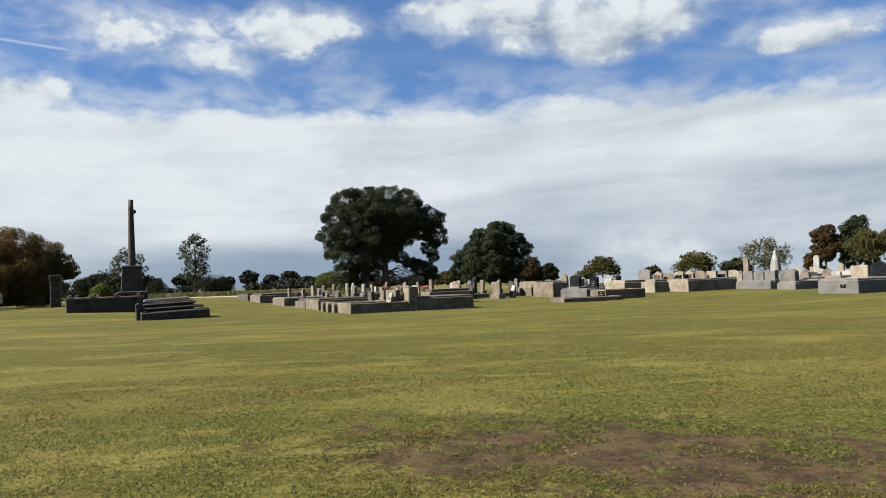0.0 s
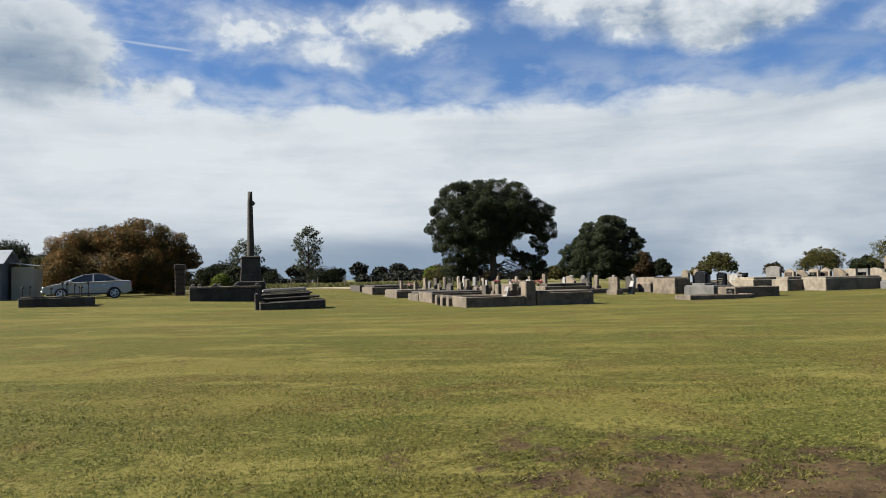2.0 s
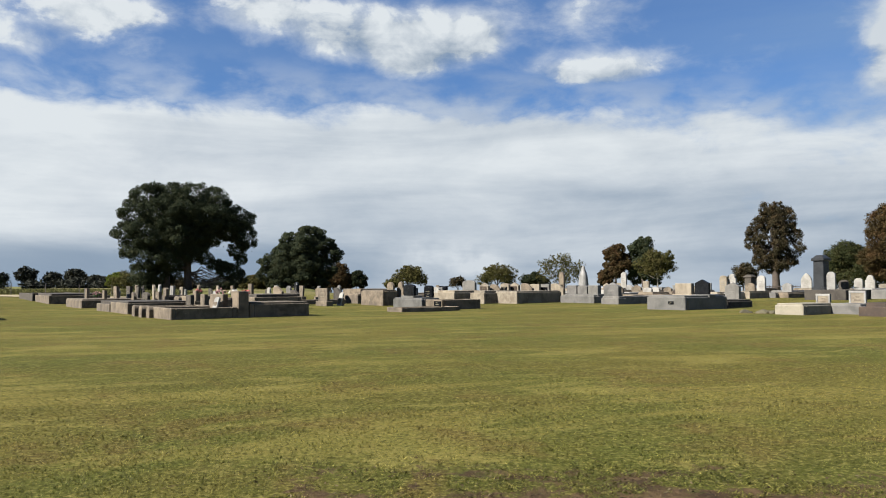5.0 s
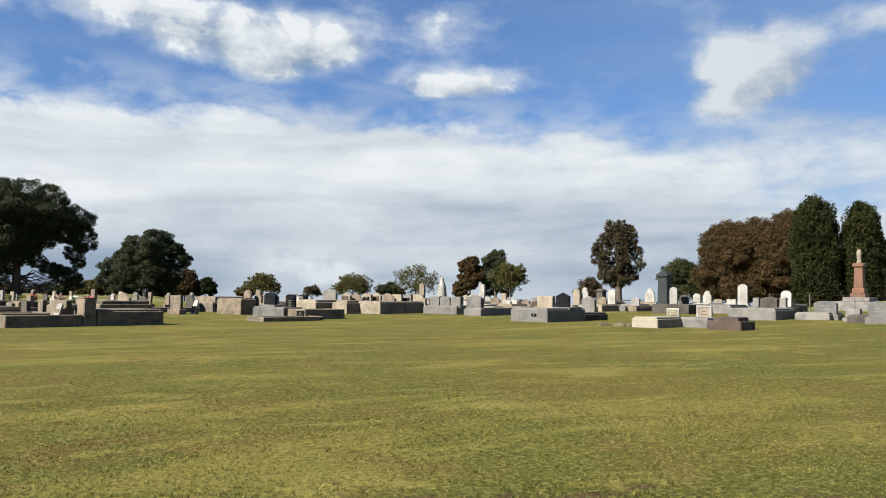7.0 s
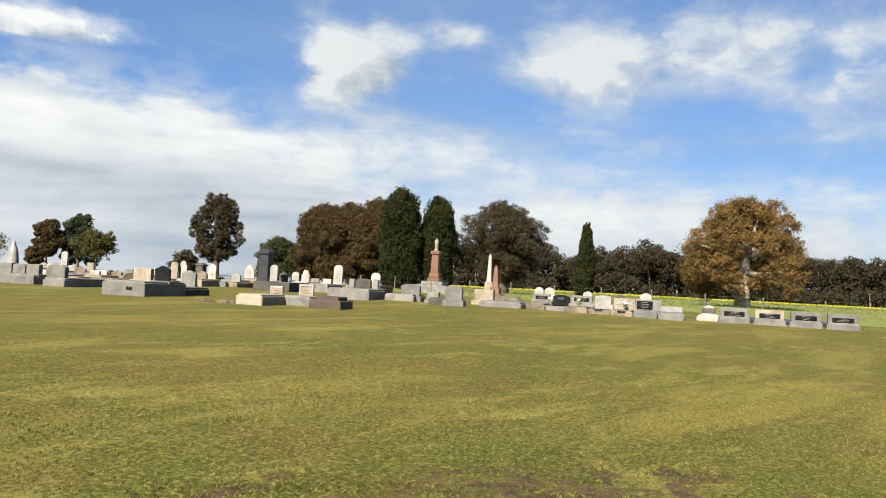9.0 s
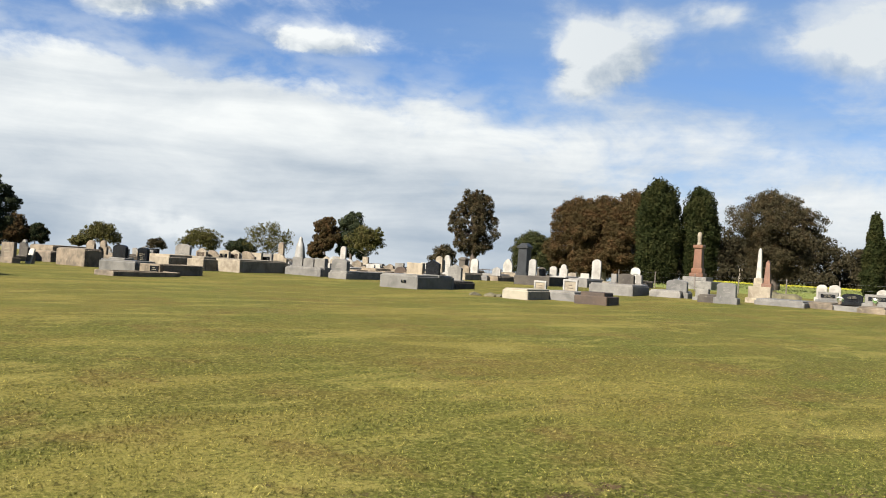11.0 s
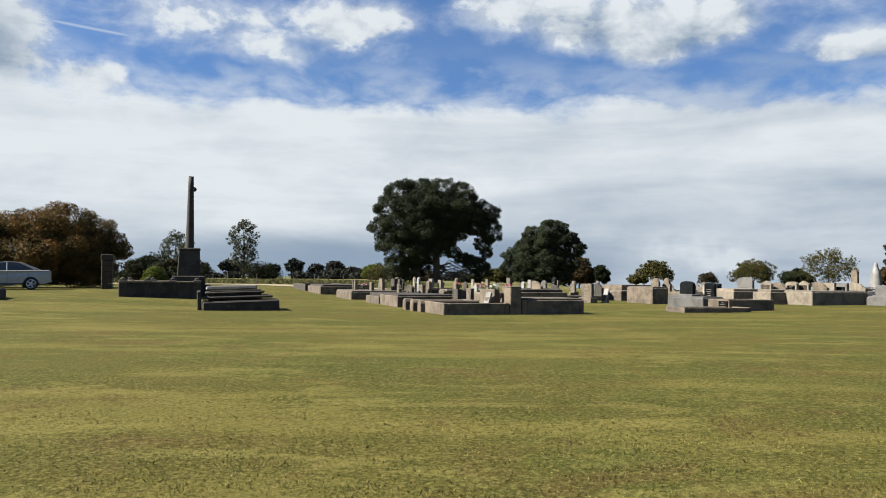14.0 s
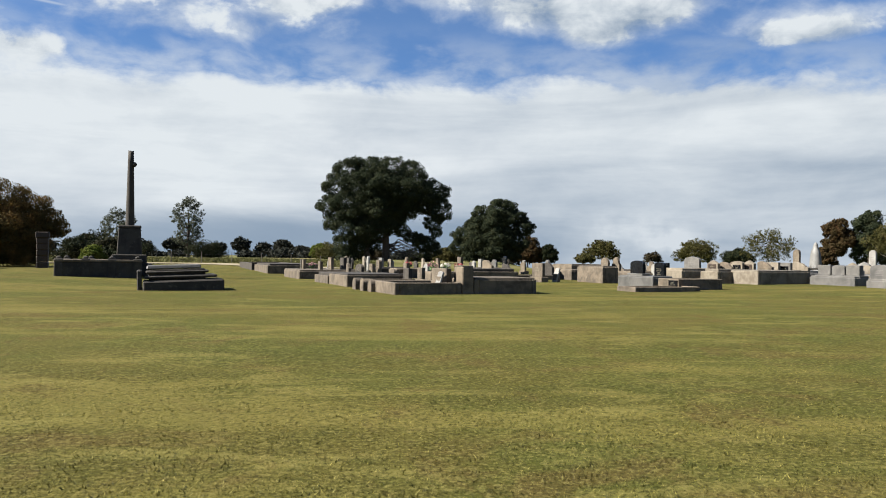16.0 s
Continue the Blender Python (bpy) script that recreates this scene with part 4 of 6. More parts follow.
bushy(68.1, 137.5, 3.6, 3.6, BROWN_LEAF, "small brown shrub beside the conifer", 59, 4500, 0.21, 0.0, name="shrub", category="shrub")
bushy(80.1, 105.1, 9.1, 13.2, GREY_LEAF, "tall gum tree with a dense grey-brown crown", 60, 24000, 0.165, 0.16, "round", 40, 0.125, 0.8, 0.8, BARK, 0.22, "gum_tree", 14)
bushy(105.0, 147.3, 6.4, 4.7, GREY_LEAF, "small grey-green tree on the skyline", 61, 3900, 0.26, 0.05)
bushy(87.5, 98.6, 9.6, 6.9, MID_LEAF, "dark green rounded tree among the graves", 62, 14000, 0.22, 0.0, "dome", 30, 0.15)
bushy(78.2, 79.3, 10.6, 11.0, BROWN_LEAF, "brown gum tree in a dense grove", 63, 30000, 0.18, 0.02, "dome", 44, 0.13, 0.8, 0.5, PALEBARK, 0.2, "gum_tree", 12)
bushy(83.0, 74.0, 11.6, 12.0, BROWN_LEAF, "brown gum tree in a dense grove", 64, 30000, 0.18, 0.02, "dome", 44, 0.13, 0.8, 0.5, PALEBARK, 0.2, "gum_tree", 12)
bushy(80.4, 76.8, 9.4, 11.3, BROWN_LEAF, "brown gum tree in the middle of a dense grove", 67, 24000, 0.18, 0.02, "dome", 40, 0.14, 0.8, 0.5, PALEBARK, 0.2, "gum_tree", 12)
bushy(73.0, 47.3, 10.3, 10.2, GREY_LEAF, "large dense gum tree with a dark trunk", 65, 34000, 0.135, 0.10, "round", 52, 0.125, 0.8, 0.75, BARK, 0.26, "gum_tree", 16)
bushy(73.5, 22.1, 12.3, 10.3, ORANGE_LEAF, "large orange-brown tree with pale limbs", 66, 27000, 0.16, 0.10, "dome", 52, 0.11, 0.8, 0.8, PALEBARK, 0.3, "gum_tree", 16)

for x, y, w, h, mat, label, seed in ((-23.0, 205, 12, 4.2, OLIVE_LEAF, "broad olive shrub behind the paddock fence", 81), (-13.5, 208, 9, 2.6, GREY_LEAF, "low grey-green shrub behind the graves", 82),
                                     (-2.0, 190, 7, 1.7, DARK_LEAF, "low dark shrub beneath the pine", 83), (4.5, 196, 8, 3.4, OLIVE_LEAF, "yellow-olive shrub beside the rounded pine", 84),
                                     (25.5, 215, 9, 4.0, BROWN_LEAF, "brown shrub beside the rounded pine", 85)):
    bushy(x, y, w, h, mat, label, seed, 4200, 0.27, -0.02, name="shrub", category="shrub", count=16, size=0.15, shell=0.8)


def cypress(x, y, w, h, seed, label, leaves, blunt=0.70):
    lobes, drop = [], fall(x, y)
    rng = np.random.default_rng(seed)
    for k in range(84):
        u = (k + 0.5) / 84
        half = w / 2 * min(1.0, 0.74 + u * 0.8) * (1 - max(0, u - blunt) ** 2 * (0.70 / (1 - blunt) ** 2))
        a, reach = k * 2.4, rng.uniform(0.35, 0.66)
        s = half * rng.uniform(0.30, 0.44)
        lobes.append((math.cos(a) * half * reach, math.sin(a) * half * reach, 0.3 + drop * (u > 0.05) + u * (h - 1.1), s, s, max(0.5, s * 2.0)))
    tree(x, y, h + drop, lobes, leaves, 0.017 * h + 0.02, CYPRESS_LEAF, label, seed=seed, trunks=((0.0, 0.2),), shell=0.4, stray=0.04, branches=0, name="cypress_tree", spread=0.9)


cypress(64.9, 55.6, 5.2, 10.9, 71, "tall dense column-shaped cypress", 26000)
cypress(67.6, 52.6, 4.3, 10.6, 72, "tall dense column-shaped cypress beside another", 24000, 0.62)
cypress(67.2, 34.9, 2.2, 7.7, 73, "thin pointed cypress by the crop field", 12000, 0.20)

# ---- graves in the middle, in rows ----
ROW = Vector((-2.83, 28.00))


def row_at(along, across):
    p = ROW + AX * along + AY * across
    return p.x, p.y


grave(*row_at(0, 0), 2.15, 2.5, 0.36, CONCRETE, "weathered concrete family grave with a long dark side", "gravel", BLUESTONE)
grave(*row_at(2.58, 0), 2.15, 1.9, 0.45, CONCRETE, "weathered concrete grave with a flat covering slab")
grave(*row_at(0.05, 2.7), 2.1, 1.45, 0.36, CONCRETE, "concrete grave with rounded foot blocks", "gravel")
grave(*row_at(0, 5.92), 2.3, 3.0, 0.42, CONCRETE, "wide weathered concrete grave", "ledger", BLUESTONE)
grave(*row_at(0, 9.2), 2.3, 2.6, 0.32, CONCRETE, "low concrete grave with a dark slab", "step", BLUESTONE)
grave(*row_at(0, 15.5), 3.2, 4.4, 0.38, CONCRETE, "wide pale concrete grave", "ledger")
grave(*row_at(0, 26.0), 3.4, 6.0, 0.48, CONCRETE, "large concrete family vault", "step", BLUESTONE)
grave(*row_at(0, 33.5), 3.2, 7.5, 0.5, BLUESTONE, "dark stone grave plot with an iron rail", "gravel")


def pier(x, y, lx, ly, h, mat, label, name="stone_pier"):
    t = thing(name, x, y, TILT, label, "stone pier", "gravestones")
    part("shaft", block(-lx / 2, lx / 2, -ly / 2, ly / 2, -0.2, h, 0.03, top=(0.93, 0.95)), mat, t)
    part("cap", block(-lx / 2 * 0.9, lx / 2 * 0.9, -ly / 2 * 0.92, ly / 2 * 0.92, h - 0.01, h + 0.03, 0.012), mat, t)
    return t


pier(*row_at(2.36, 0.35), 0.40, 0.75, 0.85, CONCRETE, "rough concrete pier between two graves")
headstone(*row_at(1.95, 1.25), 1.35, 0.78, "flat", CONCRETE, "broad plain concrete headstone", 0.18)


def stone_book(x, y, h, label, z=None):
    t = thing("stone_book", x, y, TILT, label, "gravestone", "gravestones", z=z)
    part("page", slab("low_arch", 0.40, h, 0.07, 0.0, 0, 0.0, 16), MARBLE, t)
    part("stand", block(0.03, 0.26, -0.16, 0.16, -0.1, h * 0.55, 0.02), CONCRETE, t)
    return t


stone_book(*row_at(1.55, 0.55), 0.42, "white marble tablet leaning on a grave", z=0.59 + 0.30)
stone_book(4.26, 41.52, 0.72, "white marble tablet leaning beside a grave")


def foot_block(x, y, h, label):
    t = thing("foot_block", x, y, TILT, label, "grave block", "gravestones")
    part("block", slab("arch", 0.42, h, 0.30, -0.1, -0.15), CONCRETE, t)


foot_block(*row_at(-0.1, 2.9), 0.50, "rounded concrete block at a grave's foot")
foot_block(*row_at(-0.1, 3.9), 0.50, "rounded concrete block at a grave's foot")
foot_block(*row_at(0.0, 2.3), 0.48, "rounded concrete block at a grave's foot")

# stones behind the first row
for x, y, w, h, style, mat, label in (
        (-7.01, 43.85, 0.5, .85, "flat", CONCRETE, "weathered narrow concrete headstone"), (-6.60, 44.85, .7, 1.05, "flat", CONCRETE, "weathered square concrete headstone"),
        (-6.00, 45.04, .8, 1.05, "flat", BLUESTONE, "square dark stone headstone"), (-5.44, 42.03, .45, .78, "scroll", CONCRETE, "weathered leaning concrete headstone"),
        (-4.93, 42.23, 1.1, .76, "low_arch", BLUESTONE, "weathered wide dark headstone"), (-4.34, 42.02, .6, .78, "flat", CONCRETE, "weathered square concrete headstone"),
        (-4.03, 42.42, .55, .97, "low_arch", CONCRETE, "weathered grey concrete headstone"), (-2.53, 34.00, .62, .70, "flat", BLUESTONE, "weathered dark square headstone"),
        (-2.02, 34.69, .5, .72, "flat", CONCRETE, "weathered small pale headstone"), (-3.19, 37.61, .7, .62, "low_arch", CONCRETE, "weathered low concrete headstone"),
        (-8.09, 45.67, .35, .95, "flat", CONCRETE, "weathered narrow concrete headstone"), (-8.56, 48.17, .35, .95, "flat", BLUESTONE, "weathered narrow dark headstone"),
        (-1.72, 43.59, .6, .80, "arch", MARBLE, "small white rounded headstone"), (-2.79, 46.10, .6, .80, "flat", CONCRETE, "old weathered grey headstone"),
        (3.56, 41.73, 1.05, .90, "flat", CONCRETE, "square pale concrete headstone"), (2.86, 49.84, .45, 1.22, "arch", BLACK, "black polished headstone with white sides"),
        (1.62, 46.95, 1.2, 1.0, "scroll", CONCRETE, "weathered sloping concrete headstone"), (0.12, 47.07, .5, 1.15, "flat", CONCRETE, "weathered narrow grey headstone"),
        (4.92, 46.71, .8, .9, "scroll", BLUESTONE, "weathered dark curved headstone"), (2.28, 43.74, .9, .82, "scroll", BLUESTONE, "weathered dark curved headstone")):
    headstone(x, y, w, h, style, mat, label, 0.15)
grave(0.00, 36.77, 2.2, 1.3, 0.55, CONCRETE, "concrete grave with a curved foot end", "step", BLUESTONE)
grave(2.50, 45.14, 3.0, 1.3, 0.24, CONCRETE, "low long concrete kerb with a dark side", "gravel")
grave(5.91, 45.70, 1.6, 1.8, 0.48, CONCRETE, "square concrete block grave")
grave(6.40, 40.75, 0.85, 2.3, 0.74, CONCRETE, "tall plain concrete tomb", "ledger")
grave(6.76, 49.99, 2.2, 2.4, 0.75, CONCRETE, "long low concrete tomb")
grave(-1.55, 40.59, 2.2, 1.4, 0.40, CONCRETE, "concrete grave behind the first row")
grave(-3.29, 46.11, 2.2, 1.4, 0.45, CONCRETE, "concrete grave behind the first row")
grave(-4.64, 50.13, 2.2, 1.4, 0.45, BLUESTONE, "dark stone grave behind the first row")
grave(0.75, 49.56, 2.2, 1.4, 0.50, CONCRETE, "concrete grave behind the first row")


def flowers(x, y, z, petals, label, seed, size=0.2, n=90):
    """A bunch of flowers in a small pot."""
    rng = np.random.default_rng(seed)
    t = thing("flower_bunch", x, y, 0, label, "flowers", "flower bunches", z=z)
    bm = bmesh.new()
    tube(bm, [(0, 0, -0.02), (0, 0, 0.06), (0, 0, 0.13)], [0.06, 0.075, 0.085], 10)
    part("pot", bm, CONCRETE, t)
    p, nr = crown_points([(0, 0, 0.13 + size * 0.7, size, size, size * 0.6)], n, rng, 0.4)
    b = new("blooms", leaf_mesh("blooms", p, nr, 0.05 * rng.uniform(0.6, 1.4, n), petals, rng, 1.0))
    b.parent = t
    p, nr = crown_points([(0, 0, 0.10 + size * 0.4, size * 0.8, size * 0.8, size * 0.5)], n, rng, 0.9)
    b = new("leaves", leaf_mesh("leaves", p, nr, 0.05 * rng.uniform(0.6, 1.4, n), STEM, rng, 1.8))
    b.parent = t


flowers(-1.44, 41.59, 1.03, PETAL_PINK, "pink and white flowers on a grave", 1, 0.28)
flowers(-0.84, 41.78, 1.03, PETAL_WHITE, "white flowers on a grave", 2, 0.24)
flowers(-0.24, 41.47, 1.03, PETAL_RED, "red flowers on a grave", 3, 0.22)
flowers(0.69, 43.96, 0.60, PETAL_WHITE, "white flowers in a dark wreath stand", 4, 0.35)
flowers(-2.68, 47.00, 1.07, PETAL_RED, "red flowers on a grave", 5, 0.22)
flowers(-7.78, 46.56, 1.0, PETAL_PINK, "faded pink flowers on a grave", 6, 0.2)

# low family plots by the lawn
grave(5.37, 31.51, 2.75, 1.15, 0.17, CONCRETE, "very low concrete kerb plot at the lawn's edge", "gravel")
grave(7.42, 33.16, 2.0, 1.25, 0.42, CONCRETE, "concrete grave with a dark side and inscribed foot plaque", "gravel")


def tablet(x, y, w, h, z, label, lift=0.0, turn=0.0):
    t = thing("plaque_tablet", x, y, TILT + turn, label, "plaque", "grave plaques", z=z)
    part("tablet", block(-0.02, 0.03, -w / 2, w / 2, lift, lift + h, 0.006), BLACK, t)
    part("lettering", bars(4, w * 0.8, lift + h * 0.82, h * 0.2, -0.02, 0, int(x * 41) & 255), LETTERING, t, "illegible pale lettering")
    return t


tablet(*on_grave(7.42, 33.16, -0.02, 0.30), 0.50, 0.36, 0.60, "dark inscribed tablet at a grave's foot")
grave(6.93, 34.70, 1.0, 2.4, 0.42, PALEBLUE, "pale blue-grey granite plinth with headstones", "ledger")
headstone(6.72, 36.05, 0.86, 0.62, "low_arch", BLACK, "black arched headstone in a grey granite frame", 0.14, 0.1, z=1.06, base_mat=PALEBLUE)
headstone(7.10, 37.20, 0.7, 0.45, "flat", PALEBLUE, "grey granite side stone", 0.2, 0.1, z=1.06)
headstone(7.45, 35.45, 0.62, 1.02, "low_arch", BLACK, "black polished headstone on a concrete base", 0.14, 0.25, base_mat=CONCRETE)
headstone(8.35, 48.42, 0.75, 1.2, "arch", CONCRETE, "rounded grey headstone of a pair", 0.14)
headstone(8.95, 48.30, 0.75, 1.22, "shoulder", CONCRETE, "shouldered grey headstone of a pair", 0.14)

# cream sandstone tombs
grave(10.20, 41.05, 1.9, 1.9, 0.58, SAND, "cream sandstone tomb with rolled edges", "step")
grave(11.44, 39.83, 1.9, 1.2, 0.55, SAND, "weathered cream sandstone tomb", "step")
grave(12.75, 38.60, 3.0, 2.55, 0.56, SAND, "long sandstone tomb with a dark side", "ledger")
for x, y, w, h, style, mat, label, plq in (
        (13.34, 48.51, 1.3, 1.22, "low_arch", GRANITE, "broad grey granite headstone", None), (12.99, 44.42, .8, 1.05, "gable", SAND, "sandstone headstone with a gabled top", BROWN),
        (13.59, 44.21, .9, .96, "scroll", CONCRETE, "weathered curved concrete headstone", None), (14.09, 44.00, .75, 1.0, "low_arch", SAND, "sandstone headstone with a dark tablet", BLACK),
        (14.59, 43.80, .75, 1.04, "gable", SAND, "sandstone headstone with a gabled top", BROWN), (14.87, 42.59, .95, 1.0, "scroll", CONCRETE, "weathered curved concrete headstone", None),
        (15.99, 44.18, .8, .95, "flat", SAND, "weathered square sandstone headstone", None), (16.49, 43.97, .85, .94, "flat", GRANITE, "granite headstone with a dark tablet", BLACK),
        (17.19, 43.77, 1.1, .98, "scroll", SAND, "weathered curved sandstone headstone", None), (21.80, 53.61, .5, 1.7, "arch", CONCRETE, "tall narrow grey headstone", None),
        (10.51, 45.94, .8, .85, "low_arch", MARBLE, "weathered low white headstone", None), (11.22, 46.84, .7, .9, "flat", BLACK, "old weathered black headstone", None), (18.52, 46.85, .8, .9, "flat", CONCRETE, "old weathered grey headstone", None)):
    headstone(x, y, w, h, style, mat, label, 0.16, plaque=plq)
grave(16.10, 36.88, 0.9, 2.4, 0.34, GRANITE, "granite plinth carrying three headstones", "ledger")
for k, (off, style, lab) in enumerate(((0.45, "flat", "square mottled granite headstone on a shared plinth"), (1.2, "low_arch", "mottled granite headstone on a shared plinth"), (1.95, "flat", "mottled granite headstone on a shared plinth"))):
    headstone(*on_grave(16.10, 36.88, 0.5, off), 0.68, 0.48, style, GRANITE, lab, 0.25, 0.05, z=0.99)
grave(16.18, 34.48, 2.7, 1.05, 0.36, GRANITE, "grey granite grave with a dark side", "gravel")
headstone(*on_grave(16.18, 34.48, 0.14, 0.52), 0.92, 0.92, "low_arch", GRANITE, "broad grey granite headstone on a rough base", 0.24, 0.35)


def robed_statue(x, y, h, label):
    """A white draped figure as one plain shape."""
    bm = bmesh.new()
    rings = []
    prof = ((0, .60), (.10, .60), (.11, .44), (.30, .40), (.48, .36), (.60, .33), (.70, .29), (.78, .22), (.84, .165), (.90, .15), (.95, .115), (.98, .06), (1.0, .01))
    for u, r in prof:
        rings.append([bm.verts.new((r * h * 0.40 * math.cos(a) * 1.0, r * h * 0.40 * math.sin(a) * 1.2 * (1 + 0.10 * math.sin(a * 9)), u * h - 0.1)) for a in (2 * math.pi * j / 20 for j in range(20))])
    for a, b in zip(rings, rings[1:]):
        for j in range(20):
            bm.faces.new((a[j], a[(j + 1) % 20], b[(j + 1) % 20], b[j]))
    bm.faces.new(rings[-1])
    bm.faces.new(rings[0][::-1])
    ob = part("statue", bm, MARBLE, None, smooth=True)
    ob.matrix_world = pose(x, y, ground_z(x, y), 0, 0, TILT)
    tagged(ob, label, "statue")


robed_statue(29.15, 65.6, 2.5, "white marble statue standing among the graves")

# ---- graves to the right ----
grave(14.58, 26.53, 2.4, 1.75, 0.46, PALEBLUE, "blue-grey granite grave with a small foot plate", "ledger")
tablet(*on_grave(14.58, 26.53, -0.02, 0.62), 0.22, 0.10, 0.59, "small dark name plate on a grave's foot", 0.22)
headstone(*on_grave(14.58, 26.53, 1.5, 0.40), 0.62, 0.60, "gable", BLACK, "black polished headstone with a gabled top", 0.12, 0.05, z=1.09, base_mat=PALEBLUE)
headstone(*on_grave(14.58, 26.53, 1.55, 1.25), 0.75, 0.46, "flat", SAND, "weathered square sandstone headstone", 0.2, 0.05, z=1.09)
grave(17.15, 27.75, 1.6, 1.1, 0.26, BLUESTONE, "low dark stone grave", "ledger")
headstone(19.90, 31.25, 0.7, 0.95, "gable", GRANITE, "pale granite headstone with a peaked top", 0.16)
for x, y, w, h, style, mat, label in (
        (26.55, 53.35, .5, 1.62, "arch", MARBLE, "tall white rounded headstone"), (26.43, 49.97, .5, .95, "flat", SAND, "weathered narrow sandstone headstone"),
        (21.55, 41.26, .6, .65, "low_arch", MARBLE, "weathered low white headstone"), (21.36, 37.86, .8, .62, "arch", BROWN, "weathered brown rounded headstone"),
        (19.15, 42.05, .7, .6, "flat", MARBLE, "weathered low pale headstone"), (23.34, 43.56, .7, .6, "low_arch", MARBLE, "weathered low white headstone"), (22.75, 39.96, .6, .55, "flat", MARBLE, "weathered low white headstone"),
        (27.75, 43.18, .5, 1.25, "arch", SAND, "weathered sandstone rounded headstone"), (28.15, 42.88, .55, 1.35, "shoulder", MARBLE, "weathered white shouldered headstone"),
        (27.06, 38.77, .5, 1.20, "arch", MARBLE, "tall white rounded headstone"), (37.73, 48.00, .8, 1.45, "pointed", MARBLE, "weathered white pointed headstone"),
        (31.66, 38.79, .5, 1.4, "arch", MARBLE, "white rounded headstone beside a dark monument"), (34.65, 40.00, .5, 1.05, "arch", MARBLE, "weathered white rounded headstone"), (34.05, 40.49, .6, .95, "arch", BLUESTONE, "weathered dark rounded headstone"),
        (33.76, 38.19, .55, 1.2, "shoulder", MARBLE, "weathered white shouldered headstone"), (36.66, 39.10, .6, .7, "flat", MARBLE, "weathered low white headstone"), (37.55, 41.10, .6, .7, "low_arch", SAND, "weathered low sandstone headstone")):
    headstone(x, y, w, h, style, mat, label, 0.14)
headstone(35.1, 36.7, .60, 1.62, "arch", MARBLE, "tall white rounded headstone on a stepped base", 0.14, 0.4)
headstone(36.7, 35.0, .60, 1.28, "arch", MARBLE, "leaning white rounded headstone", 0.12, 0.2, turn=8, lean=9)


def monument(x, y, w, h, mat, label):
    t = thing("monument", x, y, TILT, label, "monument", "monuments")
    part("base", block(-w * .62, w * .62, -w * .62, w * .62, -0.15, h * .10, .03), mat, t)
    part("plinth", block(-w * .52, w * .52, -w * .52, w * .52, h * .10 - .01, h * .22, .03), mat, t)
    part("shaft", block(-w * .42, w * .42, -w * .42, w * .42, h * .22 - .01, h * .86, .02, top=(.92, .92)), mat, t)
    part("cornice", block(-w * .5, w * .5, -w * .5, w * .5, h * .86 - .01, h * .93, .03), mat, t)
    part("cap", block(-w * .44, w * .44, -w * .44, w * .44, h * .93 - .01, h, .02, top=(.55, .55)), mat, t)
    return t


monument(31.95, 39.89, .78, 2.38, CHARCOAL, "tall dark stone monument with a cornice")
monument(27.75, 40.68, .55, 1.27, BLUESTONE, "small dark double-column monument")
grave(25.78, 31.27, 2.2, 2.0, 0.46, BLUESTONE, "dark stone grave kerb", "gravel")
grave(23.30, 23.96, 1.9, 1.9, 0.40, GRANITE, "wide grey granite grave", "ledger")
headstone(*on_grave(23.30, 23.96, 1.7, 0.95), .70, 0.45, "low_arch", BLUESTONE, "dark stone headstone with side wings", 0.2, 0.05, z=1.15)
headstone(*on_grave(23.30, 23.96, 1.75, 0.40), .25, 0.42, "flat", GRANITE, "granite side wing of a headstone", 0.2, 0.05, z=1.15)
headstone(*on_grave(23.30, 23.96, 1.75, 1.50), .25, 0.42, "flat", GRANITE, "granite side wing of a headstone", 0.2, 0.05, z=1.15)
grave(15.56, 21.74, 1.7, 0.95, 0.28, CREAM, "small cream painted concrete grave", "ledger")
grave(16.93, 19.65, 1.0, 1.1, 0.27, BROWN, "small brown stone grave", "step")
grave(17.31, 21.35, 1.4, 1.2, 0.26, GRANITE, "small grey granite grave", "ledger")


def framed_sign(x, y, w, h, label):
    t = thing("framed_sign", x, y, TILT, label, "memorial sign", "framed memorial signs")
    e = 0.07
    part("backing", block(-0.02, 0.03, -w / 2 + e, w / 2 - e, 0.1 + e, h - e, 0), SAND, t)
    part("frame_side", block(-0.04, 0.05, -w / 2, -w / 2 + e, -0.1, h, 0.01), MARBLE, t)
    part("frame_side", block(-0.04, 0.05, w / 2 - e, w / 2, -0.1, h, 0.01), MARBLE, t)
    part("frame_top", block(-0.042, 0.052, -w / 2, w / 2, h - e, h + 0.004, 0.01), MARBLE, t)
    part("frame_bottom", block(-0.042, 0.052, -w / 2, w / 2, 0.1, 0.1 + e, 0.01), MARBLE, t)
    part("lettering", bars(3, w * 0.5, h * 0.72, 0.1, -0.022, 0, int(x * 13) & 99), BROWN, t, "illegible brown lettering")


framed_sign(18.20, 23.95, .50, .58, "white framed memorial sign with a brown panel")
framed_sign(18.25, 22.50, .55, .70, "white framed memorial sign with a brown panel on a granite grave")


